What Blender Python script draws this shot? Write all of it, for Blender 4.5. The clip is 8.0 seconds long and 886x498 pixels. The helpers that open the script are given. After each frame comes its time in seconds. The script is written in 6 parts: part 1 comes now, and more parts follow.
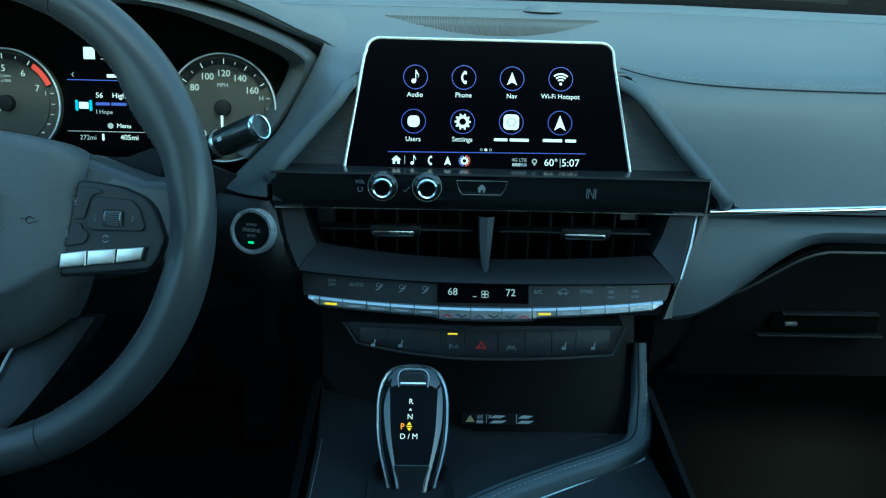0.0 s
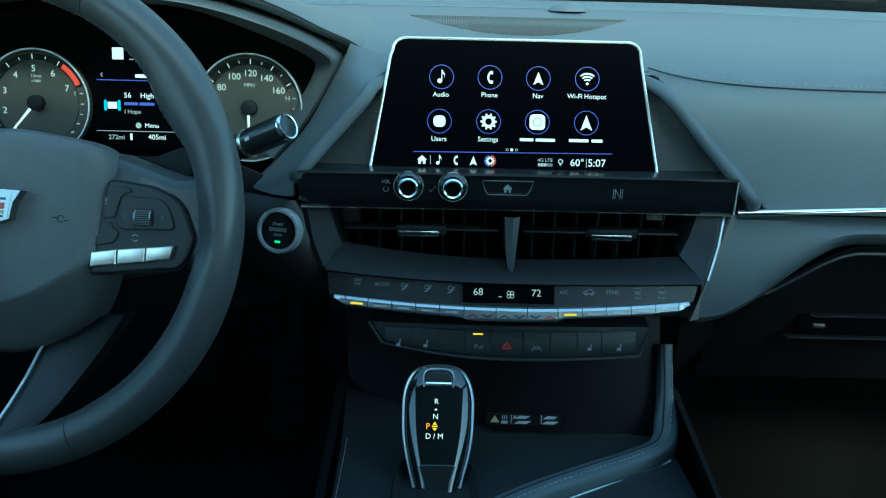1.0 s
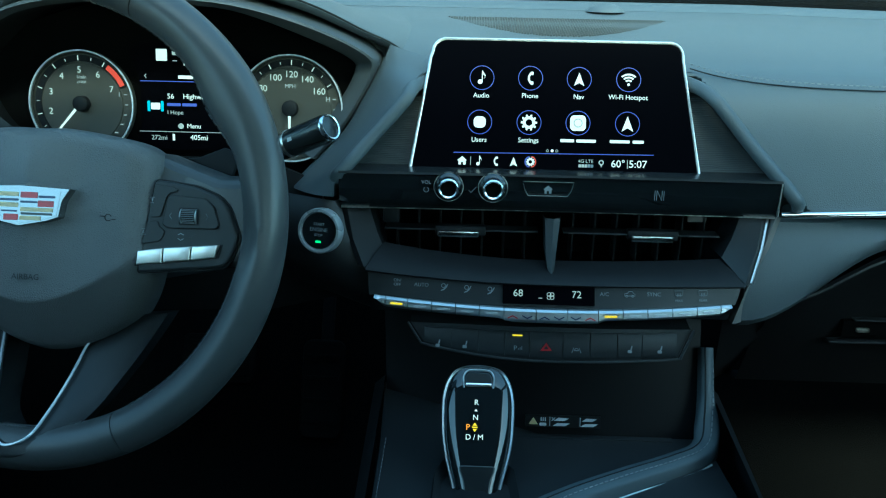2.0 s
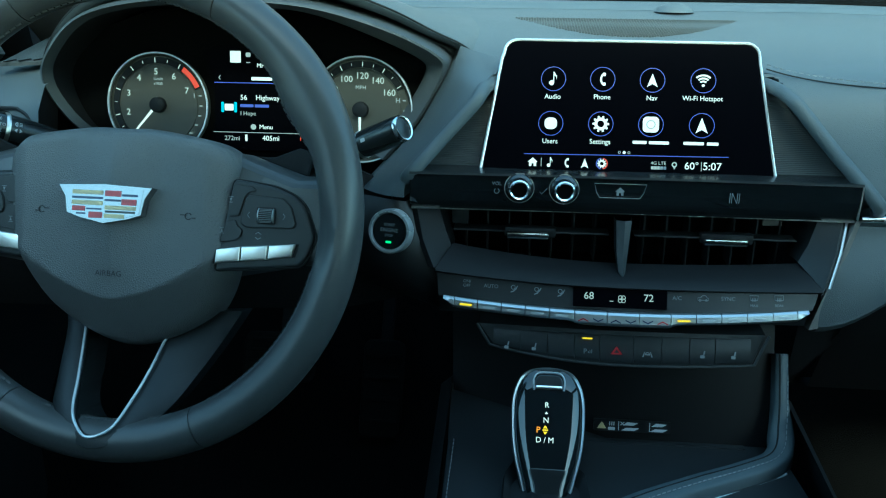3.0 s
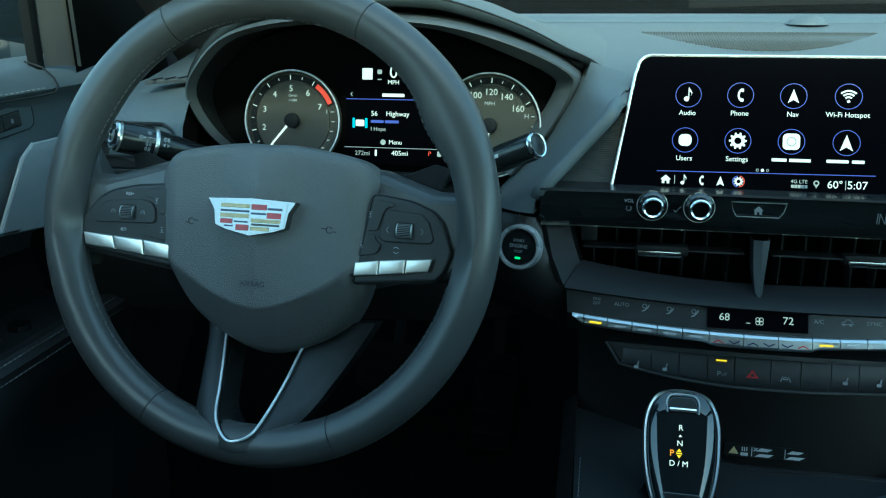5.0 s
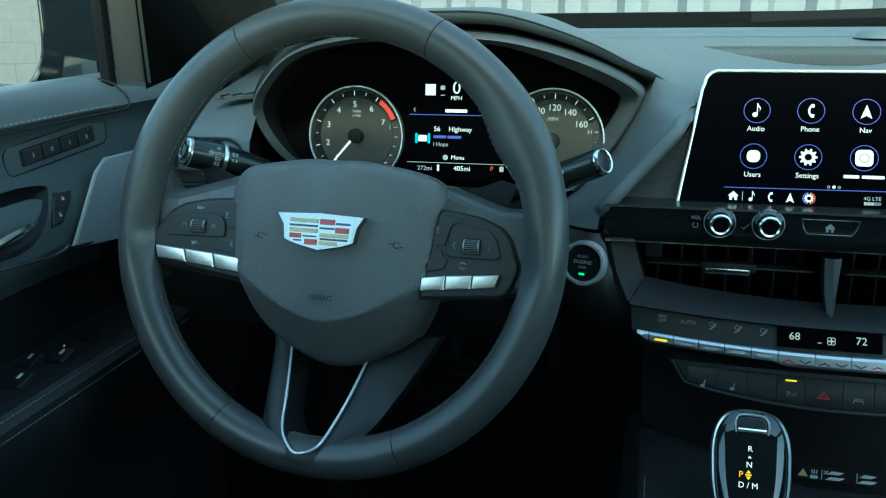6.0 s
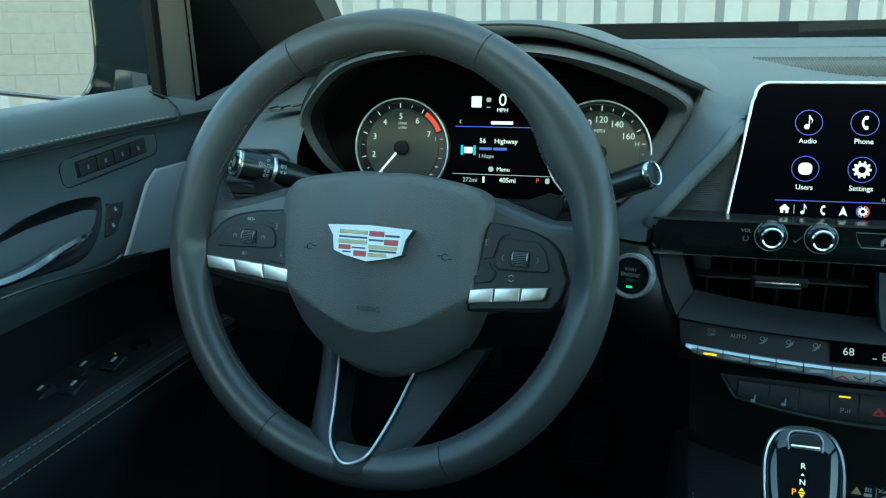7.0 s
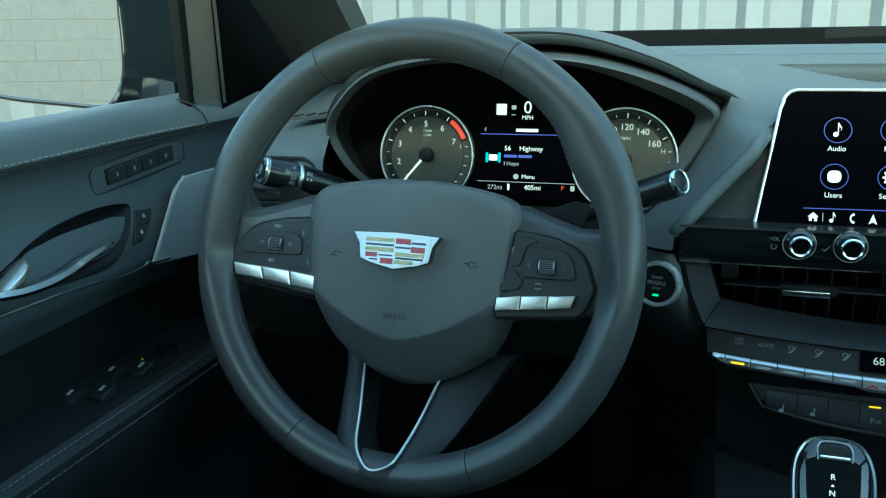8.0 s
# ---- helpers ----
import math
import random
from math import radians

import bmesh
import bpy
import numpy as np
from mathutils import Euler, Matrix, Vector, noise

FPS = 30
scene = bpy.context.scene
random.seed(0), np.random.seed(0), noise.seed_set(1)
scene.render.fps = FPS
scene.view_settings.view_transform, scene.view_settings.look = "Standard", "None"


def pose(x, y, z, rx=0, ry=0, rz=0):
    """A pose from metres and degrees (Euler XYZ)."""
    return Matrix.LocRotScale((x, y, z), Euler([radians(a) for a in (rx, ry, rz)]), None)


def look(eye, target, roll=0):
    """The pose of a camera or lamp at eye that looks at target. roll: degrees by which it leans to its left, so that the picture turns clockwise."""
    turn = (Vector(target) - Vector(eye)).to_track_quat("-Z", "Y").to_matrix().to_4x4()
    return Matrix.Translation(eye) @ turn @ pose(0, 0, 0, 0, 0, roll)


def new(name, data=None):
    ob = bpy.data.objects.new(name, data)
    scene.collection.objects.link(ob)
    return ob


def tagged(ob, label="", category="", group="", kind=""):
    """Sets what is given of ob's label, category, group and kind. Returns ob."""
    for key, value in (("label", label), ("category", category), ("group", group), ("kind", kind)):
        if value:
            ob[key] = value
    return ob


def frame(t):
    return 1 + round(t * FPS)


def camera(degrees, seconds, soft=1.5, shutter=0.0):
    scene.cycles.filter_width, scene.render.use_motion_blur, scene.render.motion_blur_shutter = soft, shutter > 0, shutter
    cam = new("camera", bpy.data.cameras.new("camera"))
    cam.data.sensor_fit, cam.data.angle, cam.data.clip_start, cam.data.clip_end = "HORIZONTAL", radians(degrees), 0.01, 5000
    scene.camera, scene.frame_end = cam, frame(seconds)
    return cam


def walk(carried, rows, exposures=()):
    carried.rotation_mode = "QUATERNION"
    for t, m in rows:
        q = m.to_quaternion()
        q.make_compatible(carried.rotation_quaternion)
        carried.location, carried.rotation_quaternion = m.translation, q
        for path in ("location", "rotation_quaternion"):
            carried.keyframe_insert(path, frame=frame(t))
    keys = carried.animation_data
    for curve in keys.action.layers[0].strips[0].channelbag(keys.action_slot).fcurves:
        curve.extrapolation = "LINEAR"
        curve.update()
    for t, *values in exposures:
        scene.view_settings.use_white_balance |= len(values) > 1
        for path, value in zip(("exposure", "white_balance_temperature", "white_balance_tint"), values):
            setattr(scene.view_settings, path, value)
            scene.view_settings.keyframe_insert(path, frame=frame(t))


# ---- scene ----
cam = camera(57.2, 8.0, soft=1.15)
METRES, EYE, TILT, LEAN, TURN = 0.117, 1.15, -19.0, -1.5, -1.2
ROWS = [
    (0.0, 0.0, 0.0, 0.0, -0.0, 0.0, 0.0),
    (0.5, -0.021, 0.0014, 0.0051, 0.47, -0.05, -0.09),
    (1.0, -0.0565, 0.0016, 0.0058, 1.25, -0.06, -0.22),
    (2.5, -0.2506, -0.006, -0.0157, 4.35, 0.21, -0.82),
    (3.0, -0.3465, -0.0137, -0.0143, 6.15, 0.18, -1.15),
    (3.5, -0.4201, -0.0235, -0.0148, 7.65, 0.23, -1.41),
    (4.0, -0.5054, -0.0408, -0.0065, 9.31, 0.38, -1.71),
    (4.5, -0.5786, -0.0588, 0.0047, 10.7, 0.49, -1.96),
    (6.0, -0.8042, -0.1391, 0.0362, 15.16, 1.4, -2.74),
    (6.5, -0.8556, -0.1631, 0.0448, 16.34, 1.67, -2.93),
    (7.0, -0.9041, -0.1855, 0.0528, 17.41, 1.9, -3.1),
    (7.5, -0.9341, -0.2013, 0.0591, 18.17, 2.06, -3.22),
    (8.0, -0.9545, -0.2144, 0.0651, 18.67, 2.2, -3.3),
]
walk(cam, [(t, pose(0, 0, EYE, TILT, LEAN, TURN) @ pose(METRES * x, METRES * y, METRES * z, 90 + pitch, roll, yaw)) for t, x, y, z, yaw, pitch, roll in ROWS],
     exposures=[(0.0, 2.28, 5250, -36), (2.5, 2.36, 5480, -36), (8.0, 2.45, 6150, -34)])
scene.render.film_transparent = False

# ---- light ----
world = bpy.data.worlds.new("sky")
scene.world = world
world.use_nodes = True
wn = world.node_tree.nodes
sky = wn.new("ShaderNodeTexSky")
sky.sky_type, sky.sun_disc = "NISHITA", False
sky.sun_elevation, sky.sun_rotation = radians(42), radians(165)
wn["Background"].inputs[1].default_value = 0.15
world.node_tree.links.new(sky.outputs[0], wn["Background"].inputs[0])
sun = new("sun", bpy.data.lights.new("sun", "SUN"))
sun.data.energy, sun.data.angle, sun.data.color = 0.9, radians(16), (1.0, 0.94, 0.86)
sun.matrix_world = look((0, 0, 6), (-0.26, 0.97, 5.1))


# ---- materials ----
def mat(name, color, rough=0.5, metal=0.0, grain=0.0, scale=900.0, vary=0.12, coat=0.0, spec=0.5, kind="noise", bump=0.0004):
    m = bpy.data.materials.new(name)
    m.use_nodes = True
    nt = m.node_tree
    b = nt.nodes["Principled BSDF"]
    b.inputs["Roughness"].default_value = rough
    b.inputs["Metallic"].default_value = metal
    b.inputs["Coat Weight"].default_value = coat
    b.inputs["Coat Roughness"].default_value = 0.04
    b.inputs["Specular IOR Level"].default_value = spec
    co = nt.nodes.new("ShaderNodeTexCoord")
    big = nt.nodes.new("ShaderNodeTexNoise")
    big.inputs["Scale"].default_value = 14.0
    big.inputs["Detail"].default_value = 6.0
    nt.links.new(co.outputs["Object"], big.inputs["Vector"])
    ramp = nt.nodes.new("ShaderNodeMix")
    ramp.data_type = "RGBA"
    ramp.inputs[6].default_value = (*[c * (1 - vary) for c in color], 1)
    ramp.inputs[7].default_value = (*[min(1, c * (1 + vary)) for c in color], 1)
    nt.links.new(big.outputs["Fac"], ramp.inputs[0])
    nt.links.new(ramp.outputs[2], b.inputs["Base Color"])
    mr = nt.nodes.new("ShaderNodeMapRange")
    mr.inputs[3].default_value, mr.inputs[4].default_value = rough * 0.85, min(1, rough * 1.15)
    nt.links.new(big.outputs["Fac"], mr.inputs[0])
    nt.links.new(mr.outputs[0], b.inputs["Roughness"])
    if grain:
        if kind == "leather":
            tex = nt.nodes.new("ShaderNodeTexVoronoi")
            tex.feature = "DISTANCE_TO_EDGE"
            out = tex.outputs["Distance"]
        elif kind == "lines":
            tex = nt.nodes.new("ShaderNodeTexWave")
            tex.bands_direction = "Z"
            out = tex.outputs["Fac"]
        else:
            tex = nt.nodes.new("ShaderNodeTexNoise")
            tex.inputs["Detail"].default_value = 4.0
            out = tex.outputs["Fac"]
        tex.inputs["Scale"].default_value = scale
        nt.links.new(co.outputs["Object"], tex.inputs["Vector"])
        bp = nt.nodes.new("ShaderNodeBump")
        bp.inputs["Strength"].default_value = grain
        bp.inputs["Distance"].default_value = bump
        nt.links.new(out, bp.inputs["Height"])
        nt.links.new(bp.outputs["Normal"], b.inputs["Normal"])
    return m


def glow(name, color, power):
    m = bpy.data.materials.new(name)
    m.use_nodes = True
    b = m.node_tree.nodes["Principled BSDF"]
    b.inputs["Base Color"].default_value = (*[0.2 * c for c in color], 1)
    b.inputs["Emission Color"].default_value = (*color, 1)
    b.inputs["Emission Strength"].default_value = power
    return m


LEATHER = mat("dash_leather", (0.079, 0.092, 0.101), 0.46, grain=0.55, scale=700, kind="leather", bump=0.0005)
WHEEL = mat("wheel_leather", (0.070, 0.070, 0.071), 0.31, grain=0.25, scale=1100, kind="leather", bump=0.0002)
HUBSKIN = mat("airbag_vinyl", (0.125, 0.125, 0.126), 0.42, grain=0.9, scale=620, kind="leather", bump=0.0006)
SOFT = mat("switch_soft_plastic", (0.024, 0.025, 0.026), 0.45, grain=0.3, scale=1500)
PLASTIC = mat("soft_black_plastic", (0.017, 0.018, 0.020), 0.42, grain=0.4, scale=1500)
DARK = mat("dark_plastic", (0.009, 0.009, 0.010), 0.6, grain=0.3, scale=1200, spec=0.28)
# near-black colour stands in for deep shade in cavities and behind parts
VOID = mat("shade_black_plastic", (0.004, 0.004, 0.004), 0.85, spec=0.02)
PIANO = mat("piano_black", (0.010, 0.012, 0.014), 0.07, coat=0.6, vary=0.05)
SCREEN = mat("screen_glass", (0.002, 0.002, 0.003), 0.12, vary=0.05, spec=0.008)
CHROME = mat("chrome", (0.82, 0.84, 0.86), 0.10, metal=1.0, vary=0.04)
SATIN = mat("satin_silver", (0.86, 0.82, 0.77), 0.34, metal=1.0, vary=0.06, grain=0.15, scale=2500)
FABRIC = mat("silver_mesh_trim", (0.55, 0.58, 0.60), 0.35, metal=0.7, grain=0.4, scale=160, kind="lines", bump=0.0004)
GRILLE = mat("speaker_grille_plastic", (0.050, 0.054, 0.058), 0.5)
CARPET = mat("black_carpet", (0.0065, 0.0065, 0.0065), 0.95, spec=0.1, grain=1.0, scale=900, bump=0.002)
THREAD = mat("grey_thread", (0.27, 0.275, 0.28), 0.8)
SEAM = mat("seam_shadow_gap", (0.008, 0.008, 0.009), 0.8)
GAUGE = mat("gauge_face", (0.062, 0.058, 0.046), 0.55, vary=0.08)
INK = mat("printed_grey", (0.55, 0.56, 0.57), 0.6)
INKDIM = mat("printed_dim_grey", (0.26, 0.27, 0.28), 0.6)
RED = mat("red_enamel", (0.45, 0.02, 0.03), 0.3)
GOLD = mat("gold_enamel", (0.60, 0.47, 0.24), 0.3)
NAVY = mat("navy_enamel", (0.02, 0.03, 0.10), 0.3)
BLACKEN = mat("black_enamel", (0.01, 0.01, 0.01), 0.3)
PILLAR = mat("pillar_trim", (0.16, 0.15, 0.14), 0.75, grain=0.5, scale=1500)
ROOFLINE = mat("headliner_cloth", (0.14, 0.14, 0.14), 0.95, grain=0.5, scale=1500)
PAINT = mat("blue_black_car_paint", (0.015, 0.022, 0.03), 0.12, coat=1.0)
STEEL = mat("white_corrugated_steel", (0.175, 0.178, 0.185), 0.5, vary=0.10)
BLOCK = mat("concrete_block", (0.70, 0.52, 0.385), 0.9, grain=0.6, scale=60, bump=0.003)
BOUNCE_GROUND = mat("warm_bounce_ground", (0.25, 0.21, 0.165), 0.9, grain=0.8, scale=200, bump=0.003)
MIRROR = mat("mirror_glass", (0.9, 0.9, 0.9), 0.01, metal=1.0, vary=0.0)
RUBBER = mat("black_rubber", (0.010, 0.010, 0.010), 0.7, spec=0.1)
BRIGHT = mat("polished_metal", (0.86, 0.88, 0.90), 0.20, metal=1.0, vary=0.04)
WHEELTHREAD = mat("dark_grey_thread", (0.075, 0.075, 0.075), 0.8)
KEYMETAL = mat("brushed_key_metal", (0.46, 0.48, 0.50), 0.3, metal=0.9, vary=0.06, grain=0.15, scale=2500)
GLOSS = mat("gloss_black_plastic", (0.018, 0.019, 0.020), 0.24, vary=0.1)
BEZEL = mat("soft_bezel_vinyl", (0.060, 0.065, 0.069), 0.5, grain=0.4, scale=900, kind="leather", bump=0.0003)
DOORSILVER = mat("silver_door_trim", (0.36, 0.39, 0.41), 0.42, metal=0.2, grain=0.3, scale=900)
# darker copy of the pillar trim, with shade put into its colour
SAIL = mat("shaded_pillar_trim", (0.055, 0.051, 0.047), 0.7, grain=0.5, scale=1500)
RINGMETAL = mat("button_ring_metal", (0.42, 0.44, 0.46), 0.28, metal=0.4, vary=0.05)
TRIM = mat("bright_trim", (0.80, 0.82, 0.84), 0.25, metal=0.35, vary=0.04)
CREST = mat("crest_metal", (0.27, 0.275, 0.28), 0.22, metal=0.9, vary=0.04)
TRAY = mat("tray_gloss_black", (0.006, 0.006, 0.007), 0.4, vary=0.2, spec=0.2)
EDGE = mat("satin_dark_edge", (0.13, 0.14, 0.15), 0.35)
NUM_LIT = glow("lit_gauge_white", (0.62, 0.66, 0.64), 0.20)
ORANGE_LIT = glow("lit_orange", (1.0, 0.30, 0.03), 0.30)
WHITE_LIT = glow("lit_white", (0.95, 0.97, 1.0), 0.21)
GREY_LIT = glow("lit_grey", (0.40, 0.43, 0.45), 0.22)
BLUE_LIT = glow("lit_blue", (0.10, 0.14, 0.65), 0.17)
CYAN_LIT = glow("lit_cyan", (0.05, 0.55, 0.75), 0.2)
RED_LIT = glow("lit_red", (0.9, 0.08, 0.05), 0.16)
AMBER_LIT = glow("lit_amber", (1.0, 0.62, 0.03), 0.24)
GREEN_LIT = glow("lit_green", (0.1, 0.9, 0.3), 0.22)


# ---- builders ----
def thing(name, label, category, group="", kind="", at=None):
    e = new(name)
    e.empty_display_size = 0.02
    if at is not None:
        e.matrix_world = at
    return tagged(e, label, category, group, kind)


def part(name, bm, material, parent=None, label="", sharp=35, local=None):
    me = bpy.data.meshes.new(name)
    bmesh.ops.recalc_face_normals(bm, faces=bm.faces)
    for f in bm.faces:
        f.smooth = len(f.verts) <= 4
    for e in bm.edges:
        if len(e.link_faces) != 2 or e.calc_face_angle(0) > radians(sharp):
            e.smooth = False
    bm.to_mesh(me)
    bm.free()
    me.materials.append(material)
    ob = new(name, me)
    if parent is not None:
        ob.parent = parent
    if local is not None:
        ob.matrix_basis = local
    if label:
        ob["label"] = label
    return ob


def box(cx, cy, cz, sx, sy, sz, bevel=0.0, bm=None, segs=2):
    bm = bm or bmesh.new()
    r = bmesh.ops.create_cube(bm, size=1.0, matrix=Matrix.Translation((cx, cy, cz)) @ Matrix.Diagonal((sx, sy, sz, 1)))
    if bevel:
        es = list({e for v in r["verts"] for e in v.link_edges})
        bmesh.ops.bevel(bm, geom=es, offset=bevel, segments=segs, affect="EDGES", profile=0.6)
    return bm


def prism(outline, lo, hi, bevel=0.0, m=None, bm=None, segs=2):
    """An outline in the local xy plane, raised from lo to hi along local z, with its upper rim rounded."""
    bm = bm or bmesh.new()
    rings = [(0.0, lo)]
    if bevel:
        for k in range(segs + 1):
            a = math.pi / 2 * k / segs
            rings.append((bevel * (1 - math.cos(a)), hi - bevel + bevel * math.sin(a)))
    else:
        rings.append((0.0, hi))
    n = len(outline)
    area = sum(outline[i][0] * outline[(i + 1) % n][1] - outline[(i + 1) % n][0] * outline[i][1] for i in range(n))
    sgn = 1 if area > 0 else -1
    nor = []
    for i in range(n):
        ax, ay = outline[i - 1]
        bx, by = outline[i]
        qx, qy = outline[(i + 1) % n]
        d1 = Vector((bx - ax, by - ay)).normalized()
        d2 = Vector((qx - bx, qy - by)).normalized()
        n1, n2 = Vector((-d1.y, d1.x)), Vector((-d2.y, d2.x))
        s = n1 + n2
        nor.append(sgn * s / max(0.35, 1 + n1.dot(n2)))
    vs = [[bm.verts.new((x + nor[i].x * off, y + nor[i].y * off, z)) for i, (x, y) in enumerate(outline)] for off, z in rings]
    for a, b in zip(vs, vs[1:]):
        for i in range(n):
            bm.faces.new((a[i], a[(i + 1) % n], b[(i + 1) % n], b[i]))
    bm.faces.new(vs[-1])
    bm.faces.new(vs[0][::-1])
    if m is not None:
        bmesh.ops.transform(bm, matrix=m, verts=[v for r in vs for v in r])
    return bm


def loft(rows, close_u=False, close_v=False, caps=False, bm=None):
    bm = bm or bmesh.new()
    g = [[bm.verts.new(p) for p in r] for r in rows]
    nr, nc = len(g), len(g[0])
    for i in range(nr if close_v else nr - 1):
        for j in range(nc if close_u else nc - 1):
            a, b, c, d = g[i][j], g[i][(j + 1) % nc], g[(i + 1) % nr][(j + 1) % nc], g[(i + 1) % nr][j]
            bm.faces.new((a, b, c, d))
    if caps:
        bm.faces.new(g[0][::-1])
        bm.faces.new(g[-1])
    return bm


def thick(bm, depth):
    bmesh.ops.recalc_face_normals(bm, faces=bm.faces)
    bmesh.ops.solidify(bm, geom=list(bm.faces), thickness=depth)
    return bm


def smooth_path(pts, per=8, closed=False):
    """A Catmull-Rom line through the points."""
    p = [Vector(q) for q in pts]
    n = len(p)
    out = []
    for i in range(n if closed else n - 1):
        if closed:
            a, b, c, d = p[i - 1], p[i], p[(i + 1) % n], p[(i + 2) % n]
        else:
            a, b, c, d = p[max(0, i - 1)], p[i], p[i + 1], p[min(n - 1, i + 2)]
        for k in range(per):
            t = k / per
            out.append(0.5 * ((2 * b) + (c - a) * t + (2 * a - 5 * b + 4 * c - d) * t * t + (3 * b - a - 3 * c + d) * t ** 3))
    if not closed:
        out.append(p[-1])
    return out


def sweep(path, profile, up=(0, 0, 1), closed=False, bm=None, scale=None):
    """A closed profile (side, up) carried along a path."""
    up = Vector(up)
    rows = []
    n = len(path)
    for i, p in enumerate(path):
        a = path[i - 1] if (closed or i > 0) else path[i]
        b = path[(i + 1) % n] if (closed or i < n - 1) else path[i]
        t = (Vector(b) - Vector(a)).normalized()
        s = t.cross(up).normalized()
        w = s.cross(t).normalized()
        k = scale(i / max(1, n - 1)) if scale else 1.0
        rows.append([Vector(p) + s * q[0] * k + w * q[1] * k for q in profile])
    return loft(rows, close_u=True, close_v=closed, caps=not closed, bm=bm)


def disc_profile(r, n=10, ry=None):
    return [(r * math.cos(2 * math.pi * k / n), (ry or r) * math.sin(2 * math.pi * k / n)) for k in range(n)]


def rrect(w, h, r, cx=0.0, cy=0.0, n=4):
    out = []
    for sx, sy, a0 in ((1, 1, 0), (-1, 1, 90), (-1, -1, 180), (1, -1, 270)):
        for k in range(n + 1):
            a = radians(a0 + 90 * k / n)
            out.append((cx + sx * (w / 2 - r) + r * math.cos(a), cy + sy * (h / 2 - r) + r * math.sin(a)))
    return out


def circle(r, cx=0.0, cy=0.0, n=28):
    return [(cx + r * math.cos(2 * math.pi * k / n), cy + r * math.sin(2 * math.pi * k / n)) for k in range(n)]


def lathe(profile, n=32, m=None, bm=None):
    """(radius, height) turned round local z."""
    bm = bm or bmesh.new()
    rows = [[Vector((r * math.cos(2 * math.pi * k / n), r * math.sin(2 * math.pi * k / n), z)) for k in range(n)] for r, z in profile]
    before = set(bm.verts)
    loft(rows, close_u=True, bm=bm)
    new_verts = [v for v in bm.verts if v not in before]
    if profile[-1][0] > 1e-5:
        bm.faces.new(new_verts[-n:])
    if m is not None:
        bmesh.ops.transform(bm, matrix=m, verts=new_verts)
    return bm


def ring(r, w, lo, hi, cx=0.0, cy=0.0, n=40, a0=0.0, a1=360.0, bm=None):
    """A flat band round (cx, cy) in the local xy plane."""
    bm = bm or bmesh.new()
    full = a1 - a0 >= 359.9
    rows = []
    for k in range(n + (0 if full else 1)):
        a = radians(a0 + (a1 - a0) * k / n)
        c, s = math.cos(a), math.sin(a)
        rows.append([(cx + (r + d) * c, cy + (r + d) * s, z) for d, z in ((-w / 2, lo), (w / 2, lo), (w / 2, hi), (-w / 2, hi))])
    return loft(rows, close_u=True, close_v=full, caps=not full, bm=bm)


def text(word, size, x, y, z, material, parent, name="lettering", local=None, align="CENTER", depth=0.0001, wide=1.0):
    cu = bpy.data.curves.new(name, "FONT")
    cu.body, cu.size, cu.align_x, cu.align_y, cu.extrude = word, size, align, "CENTER", depth
    cu.resolution_u = 3
    tmp = bpy.data.objects.new(name, cu)
    scene.collection.objects.link(tmp)
    me = bpy.data.meshes.new_from_object(tmp.evaluated_get(bpy.context.evaluated_depsgraph_get()))
    bpy.data.objects.remove(tmp)
    me.transform(Matrix.Translation((x, y, z)) @ Matrix.Diagonal((wide, 1, 1, 1)))
    me.materials.clear()
    me.materials.append(material)
    ob = new(name, me)
    ob.parent = parent
    if local is not None:
        ob.matrix_basis = local
    return ob


def flat(name, outline, z, material, parent, h=0.0003, local=None, label=""):
    return part(name, prism(outline, z, z + h), material, parent, label, local=local)


def basis(origin, right, up):
    r, u = Vector(right).normalized(), Vector(up).normalized()
    n = r.cross(u).normalized()
    u = n.cross(r)
    return Matrix(((r.x, u.x, n.x, origin[0]), (r.y, u.y, n.y, origin[1]), (r.z, u.z, n.z, origin[2]), (0, 0, 0, 1)))


def step(a, b, v):
    t = min(1.0, max(0.0, (v - a) / (b - a)))
    return t * t * (3 - 2 * t)


def stitches(path, name, parent, normal, length=0.004, gap=0.0025, r=0.00045, material=None):
    """A row of thread dashes laid along a line."""
    bm = bmesh.new()
    pts = [Vector(p) for p in path]
    acc, nxt = 0.0, 0.0
    for a, b in zip(pts, pts[1:]):
        d = (b - a).length
        if d < 1e-7:
            continue
        t = (b - a) / d
        while nxt <= acc + d:
            p = a + t * (nxt - acc)
            s = t.cross(Vector(normal)).normalized() * r
            w = Vector(normal).normalized() * r
            rows = [[p + t * k * length + s * q0 + w * q1 for q0, q1 in ((1, 0), (0, 1.4), (-1, 0), (0, -1.4))] for k in (0, 1)]
            loft(rows, close_u=True, caps=True, bm=bm)
            nxt += length + gap
        acc += d
    return part(name, bm, material or THREAD, parent)


# ---- outside ----
# unseen ground; its pale warm colour is chosen to bounce fill into the cabin
ground = part("ground", loft([[(x, y, 0.0) for x in (-400, -20, -5, 5, 20, 400)] for y in (-400, -20, -5, 5, 20, 400)]), BOUNCE_GROUND)
tagged(ground, "unseen ground under the car, tinted pale and warm to bounce light", "ground", kind="structure")
# corrugated wall in front of the car
pitch, rows = 0.42, []
prof = [(0.0, 0.0), (0.20, 0.0), (0.26, 0.09), (0.37, 0.09), (0.42, 0.0)]
xs = [(-14 + i * pitch + a, b) for i in range(66) for a, b in prof[:-1]]
wall = part("wall_front", loft([[(x, 6.2 - d, z) for x, d in xs] for z in (0.0, 5.0)]), STEEL, sharp=10)
tagged(wall, "white corrugated steel building wall in front of the car", "wall", kind="structure")
